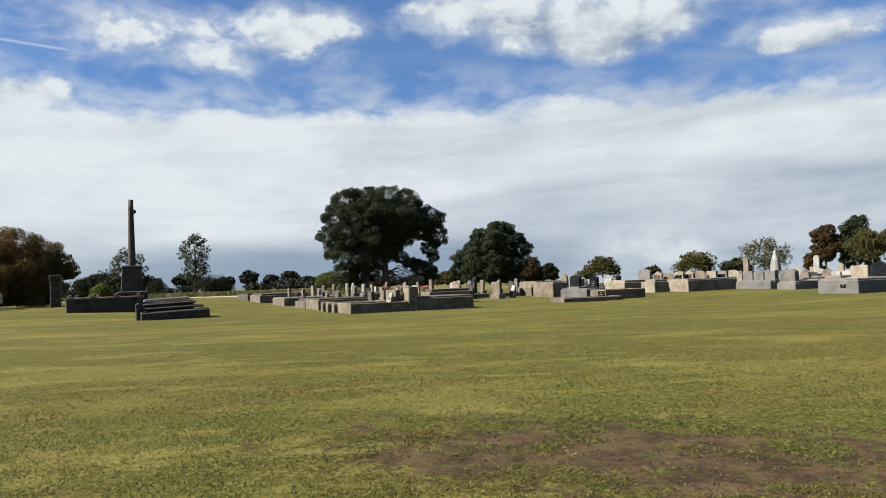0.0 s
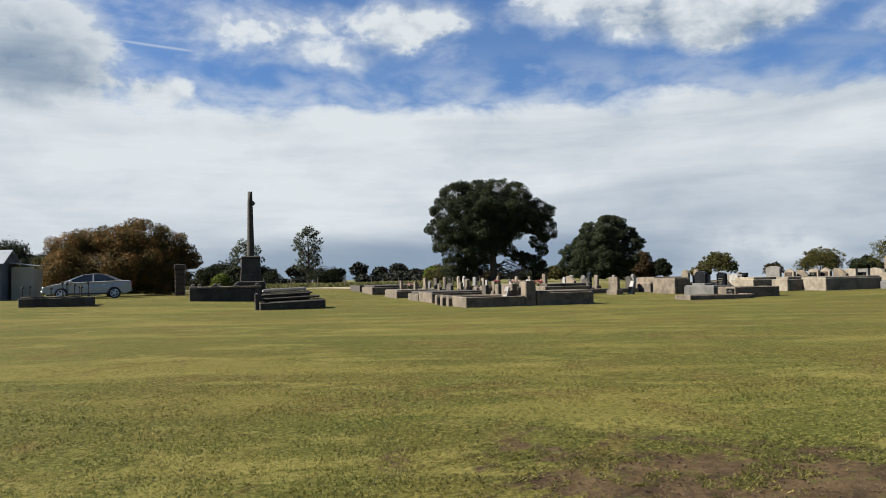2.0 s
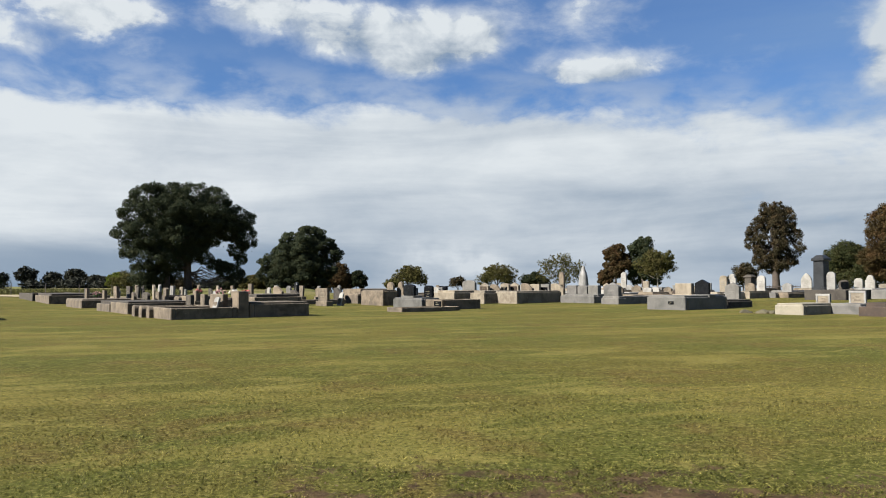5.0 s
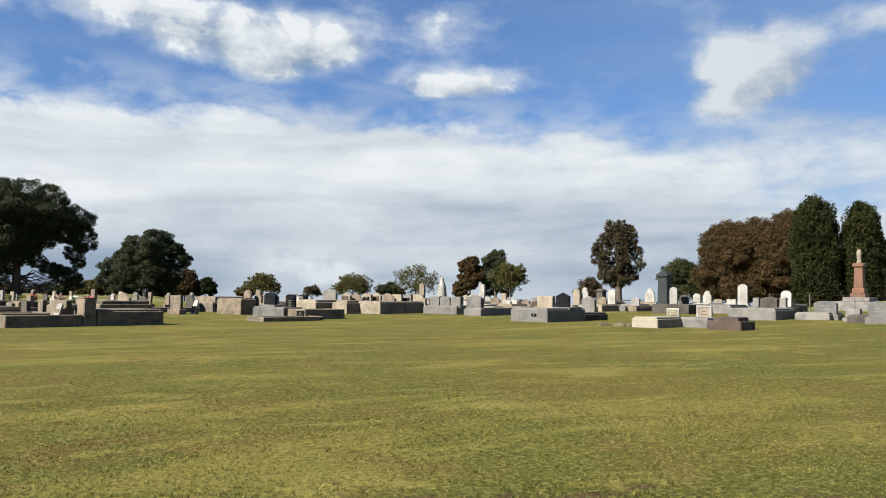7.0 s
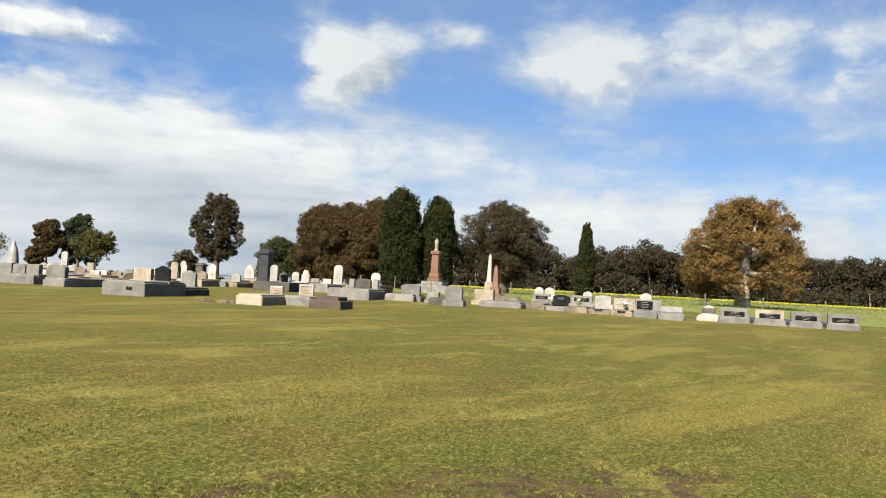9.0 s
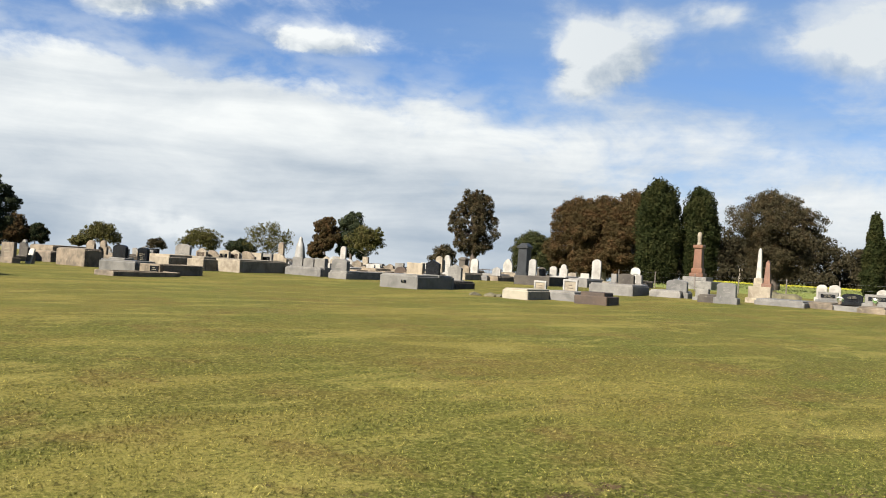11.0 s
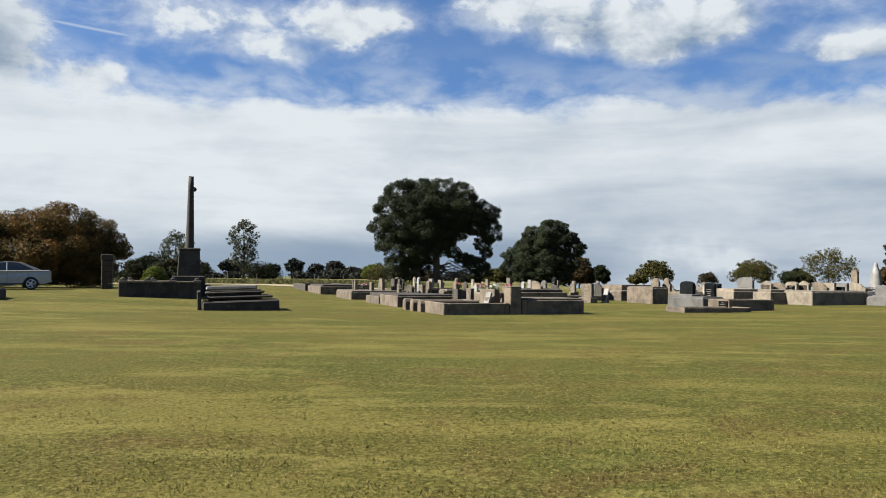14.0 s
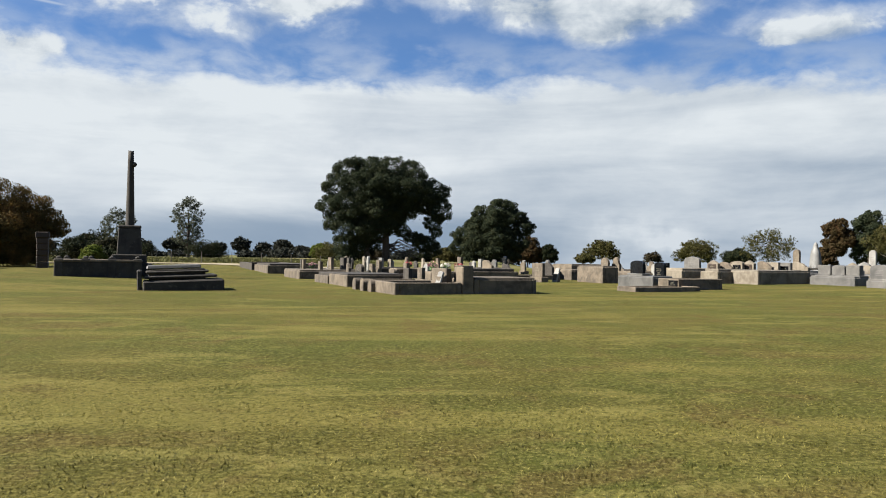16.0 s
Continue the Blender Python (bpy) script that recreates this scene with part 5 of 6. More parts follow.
def boulder(x, y, s, mat, label, seed, name="boulder"):
    r = random.Random(seed)
    bm = bmesh.new()
    bmesh.ops.create_icosphere(bm, subdivisions=2, radius=1)
    for v in bm.verts:
        k = 1 + 0.28 * noise.noise(v.co * 1.6 + Vector((seed, 0, 0))) + r.uniform(-.05, .05)
        v.co = Vector((v.co.x * s * k, v.co.y * s * k * 1.2, v.co.z * s * 0.7 * k + s * 0.35))
    ob = part(name, bm, mat, None)
    ob.matrix_world = pose(x, y, ground_z(x, y) - 0.05, 0, 0, r.uniform(0, 360))
    tagged(ob, label, "rock", "loose rocks")


for k in range(7):
    boulder(15.1 + k * 0.10, 23.9 - k * 0.16 + R.uniform(-.15, .15), R.uniform(.10, .18), LICHEN, "rough lichened rock on the grass", 80 + k)
boulder(17.20, 22.65, .12, BLUESTONE, "small dark rock beside a grave", 90)
boulder(17.50, 22.45, .12, BLUESTONE, "small dark rock beside a grave", 91)
flowers(16.95, 22.75, 0.58, PETAL_WHITE, "small pot of pale flowers beside a grave", 9, 0.12, 50)

headstone(25.30, 23.34, .85, .74, "low_arch", PALEBLUE, "pale granite headstone with an arched top", 0.2, 0.22)
grave(24.90, 22.87, 1.6, 1.3, 0.24, GRANITE, "weathered grey granite grave", "ledger")
headstone(24.76, 21.74, .5, .46, "flat", GRANITE, "low square granite block", 0.25)
headstone(23.92, 20.13, .68, .78, "low_arch", PALEBLUE, "pale granite headstone with a wide base", 0.2, 0.3)
grave(23.91, 20.07, 1.5, 1.1, 0.24, BLUESTONE, "weathered dark stone grave", "ledger")
headstone(27.42, 20.95, .85, .66, "flat", SAND, "square sandstone block headstone", 0.3)


def urn_monument(x, y, label):
    t = thing("urn_monument", x, y, TILT, label, "monument", "monuments")
    t.scale = (1.12, 1.12, 1.48)
    part("base", block(-1.25, 1.25, -1.25, 1.25, -.2, .42, .03), GRANITE, t, "rough granite base")
    part("step", block(-.78, .78, -.78, .78, .41, .62, .03), GRANITE, t, "rough granite step")
    part("plinth", block(-.45, .45, -.45, .45, .61, .80, .03), PINK, t)
    part("die", block(-.36, .36, -.36, .36, .79, 1.05, .03), PINK, t)
    part("shaft", block(-.28, .28, -.28, .28, 1.04, 2.05, .02, top=(.86, .86)), PINK, t)
    part("cornice", block(-.33, .33, -.33, .33, 2.04, 2.22, .04), PINK, t)
    bm = bmesh.new()
    tube(bm, [(0, 0, 2.21), (0, 0, 2.30), (0, 0, 2.36), (0, 0, 2.55), (0, 0, 2.72), (0, 0, 2.80), (0, 0, 2.88)], [.17, .15, .12, .14, .15, .13, .07], 14)
    part("urn", bm, SAND, t, "pale draped urn", True)


urn_monument(48.56, 38.94, "tall red granite pedestal with a pale draped urn")


def obelisk(x, y, w, h, mat, base_mat, label):
    t = thing("obelisk", x, y, TILT, label, "obelisk", "monuments")
    part("base", block(-w * 1.3, w * 1.3, -w * 1.3, w * 1.3, -.2, h * .10, .02), base_mat, t)
    part("pedestal", block(-w * .85, w * .85, -w * .85, w * .85, h * .10 - .01, h * .32, .02, top=(.9, .9)), base_mat, t)
    bm = block(-w / 2, w / 2, -w / 2, w / 2, h * .32 - .01, h * .94, .01, top=(.55, .55))
    part("shaft", bm, mat, t)
    part("point", block(-w * .275, w * .275, -w * .275, w * .275, h * .94 - .005, h, 0, top=(.08, .08)), mat, t)


obelisk(53.26, 36.85, .40, 3.4, MARBLE, SAND, "slender white marble obelisk on a stone base")
obelisk(47.38, 32.63, .42, 2.3, PINK, PINK, "weathered red granite obelisk")
for k in range(6):
    boulder(34.1 + R.uniform(-.2, .2), 24.6 - k * 0.26, R.uniform(.34, .42), LICHEN, "rough stone of a lichened rock cairn", 100 + k)

# the long row of kerbed graves by the crop field
row_mats = [GRANITE, CONCRETE, GRANITE, CONCRETE, CONCRETE, CONCRETE, PALEBLUE, PALEBLUE]
corners = [(26.12, 18.37), (27.27, 17.92), (27.67, 17.18), (27.92, 16.33), (28.32, 15.53), (28.73, 14.73), (29.18, 13.88), (29.73, 12.98)]
for k, (x, y) in enumerate(corners):
    w = 1.75 if k == 0 else (1.2 if k == 7 else 0.93)
    grave(x, y, 2.3, w, 0.19 if k < 6 else 0.25, row_mats[k], ("pale" if k > 5 else "grey") + " granite kerbed grave in a long row", "gravel" if k in (2, 4) else "ledger")
headstone(*on_grave(*corners[1], 2.0, 0.45), .72, .34, "flat", PALEBLUE, "low granite headstone with a dark tablet", 0.2, 0.04, z=1.00, plaque=BLACK)
headstone(*on_grave(*corners[2], 2.0, 0.45), .74, .34, "low_arch", BLACK, "low black granite headstone", 0.2, 0.04, z=1.00, plaque=BLACK)
headstone(*on_grave(*corners[3], 2.0, 0.45), .9, .38, "flat", GRANITE, "low granite headstone with a dark tablet", 0.2, 0.04, z=0.98, plaque=BLACK)
headstone(*on_grave(*corners[4], 2.0, 0.45), .7, .48, "low_arch", MARBLE, "low stepped white headstone", 0.2, 0.1, z=0.94)
headstone(*on_grave(*corners[5], 2.0, 0.45), .9, .42, "flat", SAND, "low sandstone headstone with a white tablet", 0.2, 0.04, z=0.92, plaque=MARBLE)
headstone(*on_grave(*corners[6], 1.9, 0.55), 1.35, .42, "flat", GRANITE, "long low grey granite headstone", 0.2, 0.04, z=0.92)
tablet(*on_grave(*corners[6], 0.1, 0.5), .62, .34, 0.90, "black inscribed tablet on a granite grave", 0.05)
tablet(*on_grave(*corners[4], -0.02, 0.45), .3, .08, 0.62, "small dark name plate on a grave's foot", 0.18)
tablet(*on_grave(*corners[5], -0.02, 0.45), .3, .08, 0.60, "small dark name plate on a grave's foot", 0.18)
headstone(*on_grave(*corners[7], 1.5, 0.5), .9, .5, "flat", MARBLE, "low white stone block", 0.3)
for x, y, w, h in ((37.3, 23.6, .5, .88), (37.6, 23.1, .56, .9), (37.9, 17.7, .6, .9), (36.7, 20.4, .5, .8)):
    headstone(x, y, w, h, "arch", MARBLE, "white rounded headstone by the crop field", 0.14)
headstone(35.44, 18.10, .7, .75, "arch", BLUESTONE, "weathered dark rounded headstone", 0.16)
flowers(*on_grave(*corners[3], 0.5, 0.4), 0.98, PETAL_WHITE, "white flowers on a kerbed grave", 12, 0.10, 40)
flowers(*on_grave(*corners[2], 0.6, 0.7), 0.95, PETAL_WHITE, "white flowers on a kerbed grave", 13, 0.10, 40)
flowers(*on_grave(*corners[5], 1.6, 0.4), 0.95, PETAL_WHITE, "white flowers on a kerbed grave", 14, 0.10, 40)
# beyond the gap in the row
headstone(32.2, 12.75, .80, .66, "shoulder", MARBLE, "white stone headstone with side scrolls", 0.25, 0.2, plaque=BLUESTONE)
for k in range(4):
    x, y = on_grave(31.9, 11.0, 0, -1.35 * k)
    grave(x, y, 2.3, 1.2, 0.22, PALEBLUE if k % 2 else GRANITE, "pale granite kerbed grave", "ledger")
    headstone(*on_grave(x, y, 0.25, 0.6), 1.1, .62, "flat", PALEBLUE if k != 1 else SAND, "pale granite headstone with a black tablet", 0.25, 0.06, plaque=BLACK)

# ---- left of the lawn: column, tomb, car, shed ----


def enclosure(x, y, lx, ly, h):
    """A low stone wall with capped piers round the column."""
    t = thing("enclosure_wall", x, y, TILT, "low dark bluestone wall with capped piers round a column", "stone wall")
    for n in range(4):
        a = [(0, 0, lx, .3), (0, ly - .3, lx, ly), (0, .3, .3, ly - .3), (lx - .3, .3, lx, ly - .3)][n]
        part("wall", block(a[0], a[2], a[1], a[3], -.3, h - .06, .03), BLUESTONE, t)
        b = [(-.03, -.03, lx + .03, .33), (-.03, ly - .33, lx + .03, ly + .03), (-.03, .33, .33, ly - .33), (lx - .33, .33, lx + .03, ly - .33)][n]
        part("coping", block(b[0], b[2], b[1], b[3], h - .061, h + .04, .02), CONCRETE, t, "pale lichened coping")
    for px in np.linspace(0.15, lx - 0.15, 4):
        for py in (0.15, ly - .15):
            bm = block(px - .17, px + .17, py - .17, py + .17, -.3, h + .08, .03)
            box(bm, px - .12, px + .12, py - .12, py + .12, h + .075, h + .19, .04, top=(.6, .6))
            part("pier", bm, BLUESTONE, t)


enclosure(-16.85, 36.82, 3.3, 3.8, .64)


def column(x, y):
    t = thing("memorial_column", x, y, TILT, "tall broken dark stone column on a stepped pedestal", "monument", "monuments")
    part("step", block(-1.0, 1.0, -1.0, 1.0, -.2, .55, .04), BLUESTONE, t)
    part("plinth", block(-.75, .75, -.75, .75, .54, .95, .04), BLUESTONE, t)
    part("pedestal", block(-.54, .54, -.54, .54, .94, 2.15, .03, top=(.88, .88)), BLUESTONE, t)
    part("cornice", block(-.5, .5, -.5, .5, 2.14, 2.28, .04), BLUESTONE, t)
    bm = bmesh.new()
    seg, rings = 16, []
    for u in np.linspace(0, 1, 8):
        r = .200 - .080 * u
        rings.append([bm.verts.new((r * math.cos(2 * math.pi * j / seg), r * math.sin(2 * math.pi * j / seg), 2.27 + u * 3.45 + (0.05 * math.sin(j * 2.3) if u == 1 else 0))) for j in range(seg)])
    for a, b in zip(rings, rings[1:]):
        for j in range(seg):
            bm.faces.new((a[j], a[(j + 1) % seg], b[(j + 1) % seg], b[j]))
    bm.faces.new(rings[-1])
    part("shaft", bm, BLUESTONE, t, smooth=True)
    part("wreath", block(.06, .26, -.16, .04, 5.0, 5.22, .07), BLUESTONE, t, "carved knob on the shaft")


column(-15.50, 41.37)


def stepped_tomb(x, y):
    t = thing("stepped_tomb", x, y, TILT, "dark stone tomb of stacked slabs, tilted", "tomb")
    t.matrix_world = pose(x, y, ground_z(x, y), 0, -2.0, TILT)
    part("bottom_slab", block(0, 2.45, 0, 1.75, -.3, .28, .05), BLUESTONE, t)
    part("second_slab", block(.06, 2.25, .16, 1.60, .34, .43, .03), BLUESTONE, t)
    part("core", block(.2, 1.9, .36, 1.4, .26, .62, .02), BLUESTONE, t)
    part("third_slab", block(.1, 2.0, .28, 1.52, .50, .58, .03), BLUESTONE, t)
    part("top_slab", block(.12, 1.78, .38, 1.44, .64, .76, .03, top=(.97, .9)), GRANITE, t, "pale top slab")
    part("head_slab", block(-.16, -.02, .1, 1.6, -.3, .62, .03), BLUESTONE, t, "upright end slab")


stepped_tomb(-10.63, 29.11)


def railed_plot(x, y):
    t = thing("railed_plot", x, y, TILT, "low dark stone plot with broken iron posts", "grave", "kerbed graves")
    part("kerb", block(0, 2.5, 0, .25, -.3, .36, .03), BLUESTONE, t)
    part("kerb", block(0, 2.5, 1.6, 1.85, -.3, .34, .03), BLUESTONE, t)
    part("kerb", block(0, .25, .25, 1.6, -.3, .35, .03), BLUESTONE, t)
    part("kerb", block(2.25, 2.5, .25, 1.6, -.3, .35, .03), BLUESTONE, t)
    part("coping", block(.1, 2.3, .03, .22, .365, .42, .02), CONCRETE, t, "pale broken coping")
    r = random.Random(4)
    for k, px in enumerate((.15, .42, 1.2, 1.62, 1.8, 2.08, 2.35, 1.9, 2.25)):
        bm = bmesh.new()
        py = .12 if k < 7 else 1.7
        h = r.uniform(.75, 1.0)
        tube(bm, [(px, py, .3), (px + r.uniform(-.03, .03), py, h)], [.025, .02], 6)
        box(bm, px - .045, px + .045, py - .045, py + .045, h - .08, h + .02, .02)
        part("iron_post", bm, DARKMETAL, t)


railed_plot(-20.86, 29.93)


def car(x, y, turn):
    """A silver saloon; its nose points along -x."""
    t = thing("car", x, y, turn, "silver four-door saloon car parked on the grass", "car")
    prof = [(-2.34, .42), (-2.36, .60), (-2.28, .72), (-1.6, .86), (-1.05, .93), (-.2, .95), (1.2, .98), (1.75, 1.0), (2.25, .99), (2.34, .90), (2.36, .62), (2.30, .40), (2.0, .28)]
    prof += [(1.43 + .37 * math.cos(a), .31 + .36 * math.sin(a)) for a in np.linspace(0.1, math.pi - 0.1, 9)]
    prof += [(.6, .22), (-.6, .22)]
    prof += [(-1.38 + .37 * math.cos(a), .31 + .36 * math.sin(a)) for a in np.linspace(0.1, math.pi - 0.1, 9)]
    prof += [(-2.1, .28)]
    bm = bmesh.new()
    rings = []
    for yy, inset in ((-.87, .10), (-.885, .0), (-.80, -.0), (.80, 0), (.885, 0), (.87, .10)):
        rings.append([bm.verts.new((px * (1 - .012 * (abs(yy) > .84)), yy * (1 - .05 * max(0, abs(px) - 1.6)), pz - (inset * .35 if pz > .8 else 0) + (.0 if abs(yy) > .84 else .03 * (pz > .8)))) for px, pz in prof])
    m = len(prof)
    for a, b in zip(rings, rings[1:]):
        for j in range(m):
            bm.faces.new((a[j], a[(j + 1) % m], b[(j + 1) % m], b[j]))
    bm.faces.new(rings[0][::-1])
    bm.faces.new(rings[-1])
    part("body", bm, SILVER, t)
    arch = [(-1.32, .92), (-.92, 1.10), (-.55, 1.27), (-.2, 1.37), (.25, 1.42), (.70, 1.41), (1.08, 1.34), (1.45, 1.19), (1.92, .99)]
    half = lambda pz: .78 - .21 * max(0, (pz - .92) / .5) ** 1.3
    bm = bmesh.new()
    near = [bm.verts.new((px, -half(pz), pz)) for px, pz in arch]
    away = [bm.verts.new((px, half(pz), pz)) for px, pz in arch]
    for j in range(len(arch) - 1):
        bm.faces.new((near[j], near[j + 1], away[j + 1], away[j]))
    bm.faces.new(near[::-1])
    bm.faces.new(away)
    part("windows", bm, CARGLASS, t, "dark tinted glass all round")
    bm = bmesh.new()
    rings = []
    for px, pz in arch[3:7]:
        w = half(pz) + .012
        rings.append([bm.verts.new(c) for c in ((px, -w, pz - .05), (px, -w + .03, pz + .012), (px, -.25, pz + .035), (px, .25, pz + .035), (px, w - .03, pz + .012), (px, w, pz - .05))])
    for r0, r1 in zip(rings, rings[1:]):
        for j in range(6):
            bm.faces.new((r0[j], r1[j], r1[(j + 1) % 6], r0[(j + 1) % 6]))
    bm.faces.new(rings[0])
    bm.faces.new(rings[-1][::-1])
    part("roof", bm, SILVER, t)
    for side in (-1, 1):
        for (x0, z0, y0), (x1, z1, y1) in (((-1.28, .93, .78), (-.24, 1.37, .60)), ((.30, .95, .775), (.30, 1.40, .585)), ((1.78, 1.02, .75), (1.02, 1.36, .605)), ((1.60, 1.04, .755), (.92, 1.37, .60))):
            bm = bmesh.new()
            tube(bm, [(x0, side * y0, z0), (x1, side * y1, z1)], [.045, .035], 6)
            part("pillar", bm, SILVER, t)
        part("sill_trim", block(-1.0, 1.05, side * .89 - .012, side * .89 + .012, .26, .34, .006), TRIM, t)
        part("mirror", block(-.95, -.78, side * .97 - .09, side * .97 + .09, .95, 1.07, .03), SILVER, t)
        for px in (-.30, .78):
            part("door_handle", block(px, px + .16, side * .895 - .012, side * .895 + .012, .78, .81, .006), ALLOY, t)
        for px in (-.98, .33, 1.30):
            part("door_gap", block(px, px + .012, side * .888 - .004, side * .888 + .004, .36, .90, 0), TRIM, t)
        part("headlight", block(-2.36, -2.12, side * .62 - .17, side * .62 + .17, .58, .72, .03), LAMP, t, "clear headlight")
        part("tail_light", block(2.22, 2.38, side * .64 - .16, side * .64 + .16, .68, .86, .03), REDLAMP, t, "red tail light")
        for px in (-1.38, 1.43):
            bm = bmesh.new()
            tube(bm, [(px, side * .68, .31), (px, side * .70, .31), (px, side * .86, .31), (px, side * .88, .31)], [.27, .315, .315, .27], 22)
            wheel = part("wheel", bm, RUBBER, t, "black tyre")
            bm = bmesh.new()
            tube(bm, [(px, side * .872, .31), (px, side * .884, .31)], [.07, .06], 12)
            for k in range(5):
                a = k * 2 * math.pi / 5
                tube(bm, [(px, side * .88, .31), (px + .2 * math.cos(a), side * .884, .31 + .2 * math.sin(a))], [.045, .04], 5)
            for k in range(16):
                a, b = k * math.pi / 8, (k + 1) * math.pi / 8
                tube(bm, [(px + .215 * math.cos(a), side * .885, .31 + .215 * math.sin(a)), (px + .215 * math.cos(b), side * .885, .31 + .215 * math.sin(b))], [.022, .022], 4)
            part("rim", bm, ALLOY, wheel, "five-spoke alloy rim")
    part("bumper", block(-2.40, -2.2, -.72, .72, .36, .52, .04), SILVER, t)
    part("bumper", block(2.2, 2.40, -.72, .72, .38, .54, .04), SILVER, t)
    part("grille", block(-2.375, -2.33, -.36, .36, .58, .68, .01), TRIM, t)


car(-26.34, 44.04, 28)


def shed(x, y):
    """x, y: the corner nearest to the lawn."""
    t = thing("shed", x, y, TILT, "grey steel shed with a zinc roof and a dark door", "shed")
    L, D, H, RZ = 6.5, 3.0, 2.15, 2.95
    door0, door1 = -2.45, -1.6
    bm = block(-L, door0, 0, .08, -.3, H, 0)
    part("front_wall", bm, GREYWALL, t)
    part("front_wall", block(door1, 0, 0, .08, -.3, H, 0), GREYWALL, t)
    part("front_wall", block(door0, door1, 0, .08, 2.0, H, 0), GREYWALL, t)
    part("door", block(door0, door1, .03, .07, -.1, 2.0, 0), DARKDOOR, t, "dark green door")
    part("back_wall", block(-L, 0, D - .08, D, -.3, H, 0), GREYWALL, t)
    for px in (-L, -.08):
        bm = bmesh.new()
        pts = [(.08, -.3), (D - .08, -.3), (D - .08, H), (D / 2, RZ - .08), (.08, H)]
        f = bm.faces.new([bm.verts.new((px, a, b)) for a, b in pts])
        for v in bmesh.ops.extrude_face_region(bm, geom=[f])["geom"]:
            if isinstance(v, bmesh.types.BMVert):
                v.co.x += .08
        part("end_wall", bm, GREYWALL, t)
    for k in range(42):
        px = -L + .08 + k * (L - .16) / 41
        if not door0 - .05 < px < door1 + .05:
            part("wall_rib", block(px - .02, px + .02, -.018, .002, -.2, H, 0), GREYWALL, t)
    for s in (0, 1):
        bm = bmesh.new()
        a, b = ((-.2, H - .05), (D / 2, RZ)) if s == 0 else ((D + .2, H - .05), (D / 2, RZ))
        n = 44
        grid = [[bm.verts.new((-L - .2 + (L + .4) * k / n, q[0], q[1] + .005 * (k % 2))) for k in range(n + 1)] for q in (a, b)]
        for k in range(n):
            bm.faces.new((grid[0][k], grid[0][k + 1], grid[1][k + 1], grid[1][k]))
        made = bmesh.ops.extrude_face_region(bm, geom=bm.faces[:])["geom"]
        for v in made:
            if isinstance(v, bmesh.types.BMVert):
                v.co.z += .03
        part("roof_sheet", bm, ZINC, t)
    slope = (RZ - H + .05) / (D / 2 + .2)
    for k, (px, py) in enumerate(((-1.75, .62), (-1.6, .85))):
        bm = block(px, px + .5, py, py + .14, 0, .014, 0)
        for v in bm.verts:
            v.co.z += H - .05 + (v.co.y + .2) * slope + .048
        part("rust_patch", bm, RUST, t, "rusty roof patch")
    a = thing("lean_to", x, y, TILT, "cream steel lean-to with a thin pale roof", "shed")
    part("front_wall", block(.2, 1.4, 1.2, 1.28, -.3, 1.95, 0), CREAMWALL, a)
    part("side_wall", block(1.32, 1.4, 1.28, 3.0, -.3, 1.85, 0), CREAMWALL, a)
    part("side_wall", block(.2, .28, 1.28, 3.0, -.3, 1.95, 0), CREAMWALL, a)
    part("back_wall", block(.28, 1.32, 2.92, 3.0, -.3, 1.85, 0), CREAMWALL, a)
    bm = block(.1, 1.44, 1.12, 3.1, 1.95, 2.0, .01)
    for v in bm.verts:
        v.co.z -= (v.co.x - 1.0) * .14 - .1
    part("roof_sheet", bm, ZINC, a)


shed(-30.80, 42.60)


def gate_post(x, y):
    t = thing("gate_post", x, y, TILT, "square brown stone gate post under the russet shrub", "gate post")
    for k in range(6):
        s = .29 if k < 5 else .33
        part("stone_course", block(-s, s, -s, s, -.2 if k == 0 else k * .33, (k + 1) * .33 - .01, .03), BROWN, t)


gate_post(-22.75, 48.35)
bushy(-19.24, 46.42, 1.6, 1.35, GREEN_LEAF, "small yellow-green shrub behind the wall", 77, 2600, 0.08, -0.05, name="shrub", category="shrub")
for k, (x, y, w, h) in enumerate(((-25.6, 66, 4, 2.0), (-29, 70, 6, 2.4), (-45.5, 166, 8, 3.6), (-34, 64, 6, 2.6), (-98, 285, 9, 4.6))):
    bushy(x, y, w, h, DARK_LEAF, "dark rounded hedge shrub beyond the wall", 110 + k, 6000, 0.15, -0.05, name="shrub", category="shrub")


def fence(x0, y0, x1, y1, count, name="wire_fence"):
    t = thing(name, x0, y0, 0, "old post and wire paddock fence", "fence")
    gz0 = ground_z(x0, y0)
    for k in range(count):
        u = k / (count - 1)
        px, py = (x1 - x0) * u, (y1 - y0) * u
        dz = ground_z(x0 + px, y0 + py) - gz0
        bm = bmesh.new()
        tube(bm, [(px, py, dz - .3), (px, py, dz + 1.10)], [.04, .035], 6)
        part("post", bm, TIMBER, t)
    for h in (.45, .75, 1.05):
        bm = bmesh.new()
        tube(bm, [(0, 0, h), ((x1 - x0), (y1 - y0), h + ground_z(x1, y1) - gz0)], [.002, .002], 4)
        part("wire", bm, WIRE, t)


fence(-44, 76, -6, 80, 15)
fence(41, 40, 43, 4, 13)
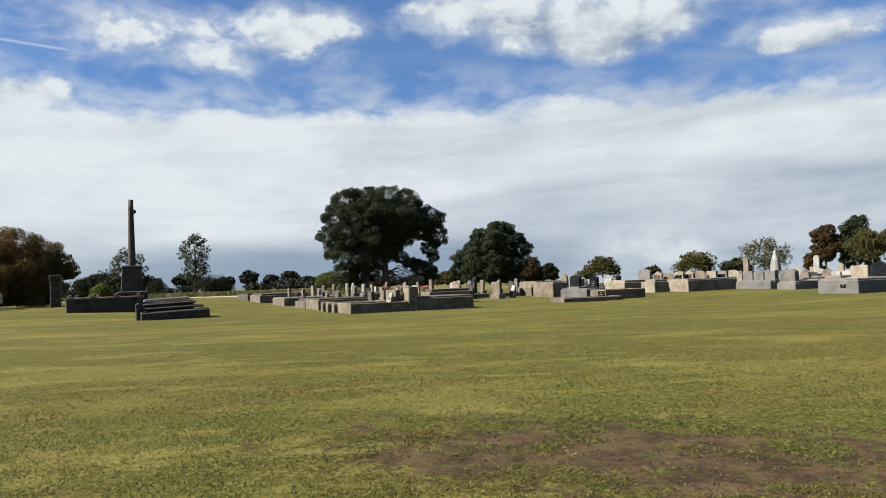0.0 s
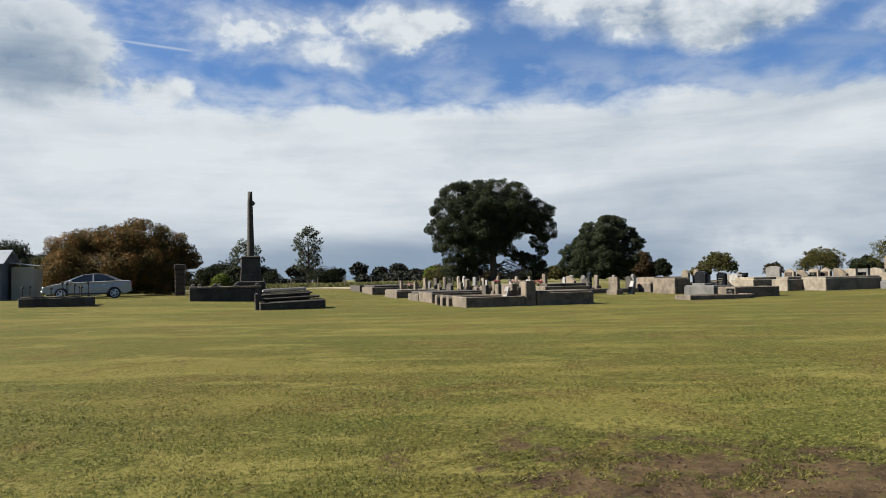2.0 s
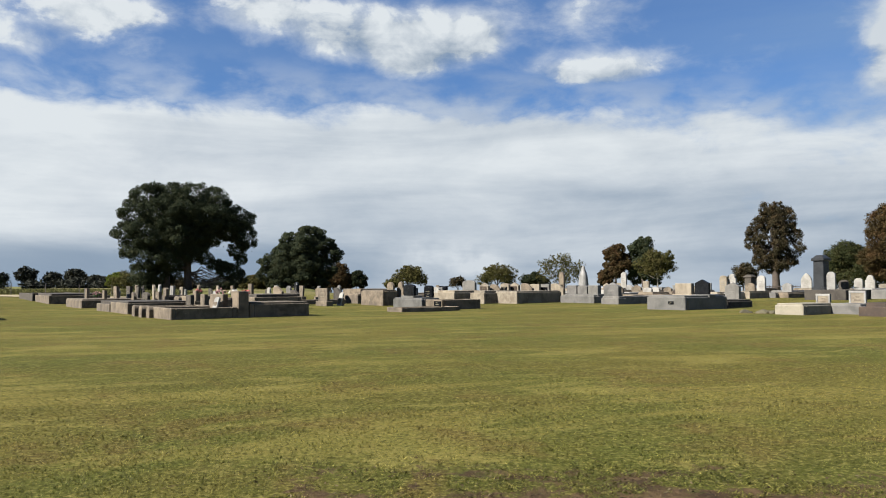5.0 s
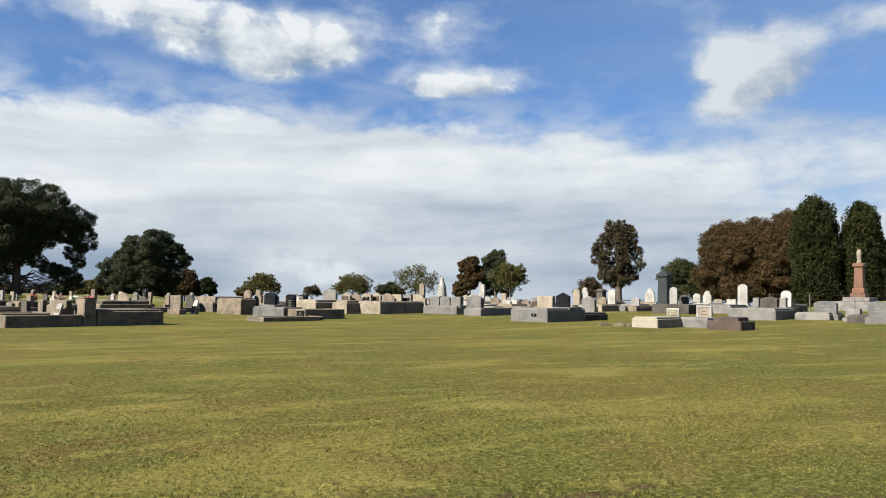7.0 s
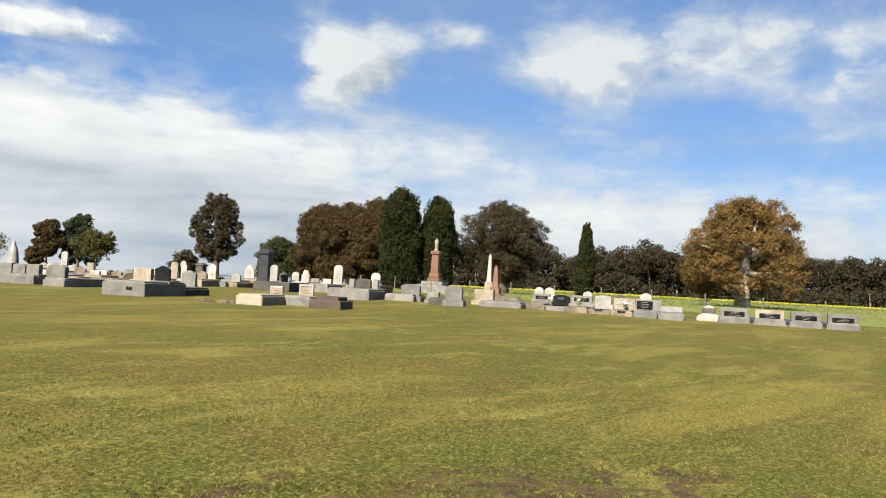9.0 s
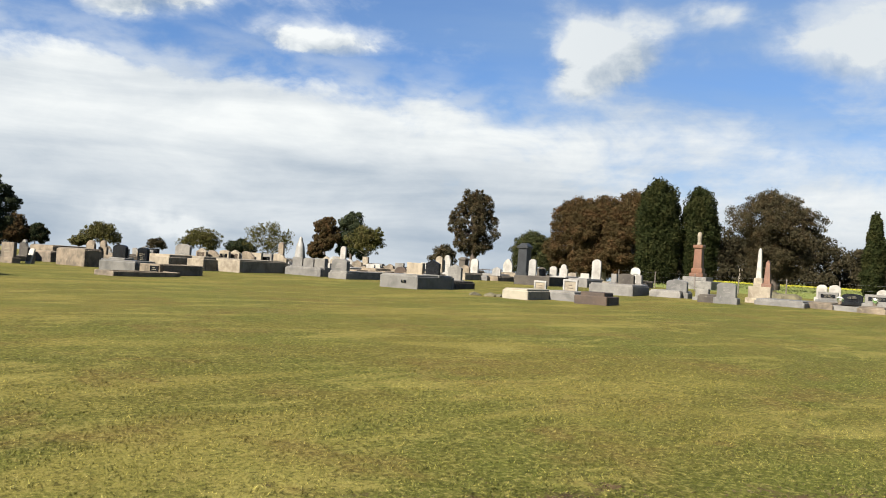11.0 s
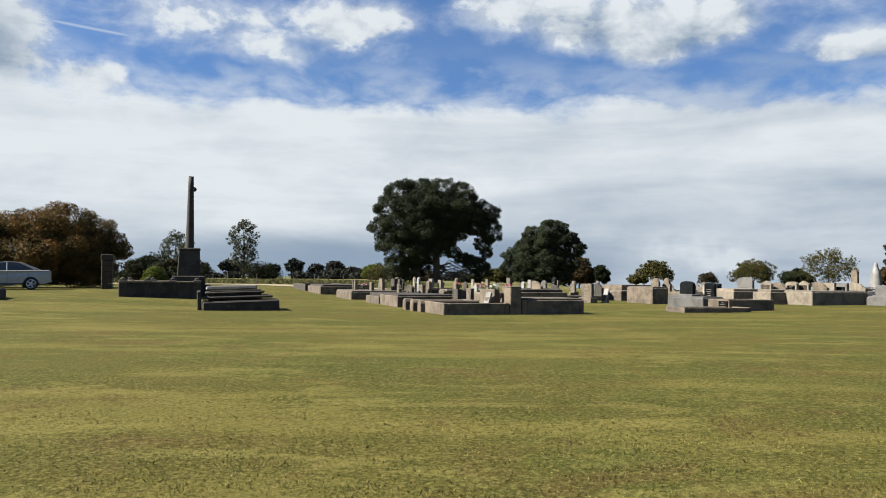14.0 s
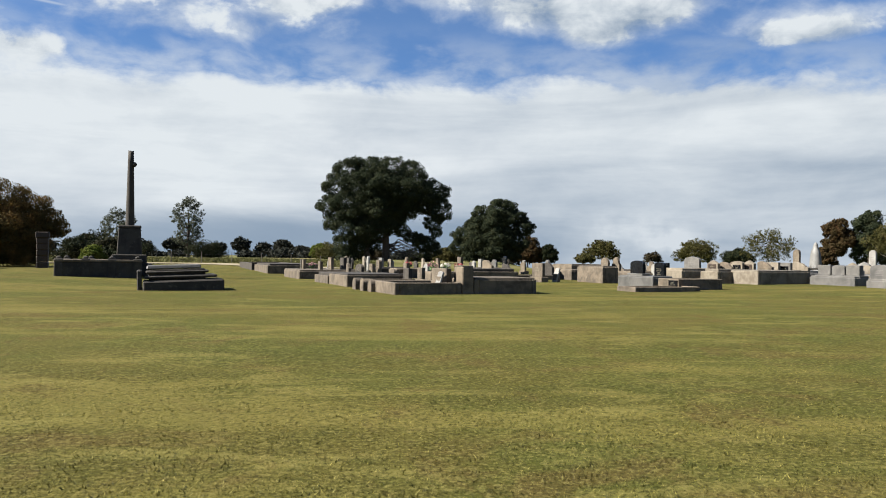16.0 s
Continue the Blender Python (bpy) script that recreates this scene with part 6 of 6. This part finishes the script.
# low iron rails on the far skyline
for (x, y, n) in ((24.5, 55.5, 12), (36, 47, 14), (39, 49, 14)):
    t = thing("iron_railing", x, y, TILT + 90, "low dark iron railing round a far grave", "railing", "grave railings")
    for k in range(n):
        bm = bmesh.new()
        tube(bm, [(k * .28, 0, -.1), (k * .28, 0, .62)], [.012, .009], 5)
        part("bar", bm, DARKMETAL, t)
    part("rail", block(-.05, n * .28, -.012, .012, .50, .53, 0), DARKMETAL, t)

# small stones between the middle rows
rs = random.Random(41)
for k in range(22):
    x, y = rs.uniform(-9, 7), rs.uniform(50, 62)
    headstone(x, y, rs.uniform(.4, .75), rs.uniform(.75, 1.15), rs.choice(("flat", "low_arch", "arch", "scroll", "shoulder")), (CONCRETE, MARBLE, BLUESTONE, SAND, GRANITE)[k % 5], "old weathered headstone in a far row", 0.14, lean=rs.uniform(-4, 4))

# lesser graves in the rows behind
rb = random.Random(77)
mats = [CONCRETE, CONCRETE, SAND, GRANITE, MARBLE]
for k in range(34):
    x, y = rb.uniform(8, 27), rb.uniform(45.5, 58)
    m = mats[k % 5]
    grave(x, y, 2.0, rb.uniform(.9, 1.4), rb.uniform(.3, .5), m, "low weathered grave in the far rows", "ledger")
    if k % 2:
        headstone(*on_grave(x, y, 1.9, .5), rb.uniform(.55, .8), rb.uniform(.7, .95), rb.choice(("flat", "low_arch", "arch", "gable", "scroll")), mats[(k * 3) % 5], "weathered headstone in the far rows", 0.15)
for k in range(16):
    x, y = rb.uniform(28, 38), rb.uniform(31, 45)
    grave(x, y, 2.0, rb.uniform(.9, 1.3), rb.uniform(.25, .45), mats[(k * 2) % 5], "low pale grave in the far rows", "ledger")
for k in range(26):
    x, y = rb.uniform(17.5, 27), rb.uniform(35.5, 45)
    m = mats[(k * 3 + 1) % 5]
    grave(x, y, 1.9, rb.uniform(.8, 1.2), rb.uniform(.22, .38), m, "low pale grave among the middle rows", "ledger")
    if k % 3 == 0:
        headstone(*on_grave(x, y, 1.8, .45), rb.uniform(.5, .75), rb.uniform(.55, .8), rb.choice(("flat", "low_arch", "arch", "gable")), mats[k % 5], "small weathered headstone among the middle rows", 0.14)
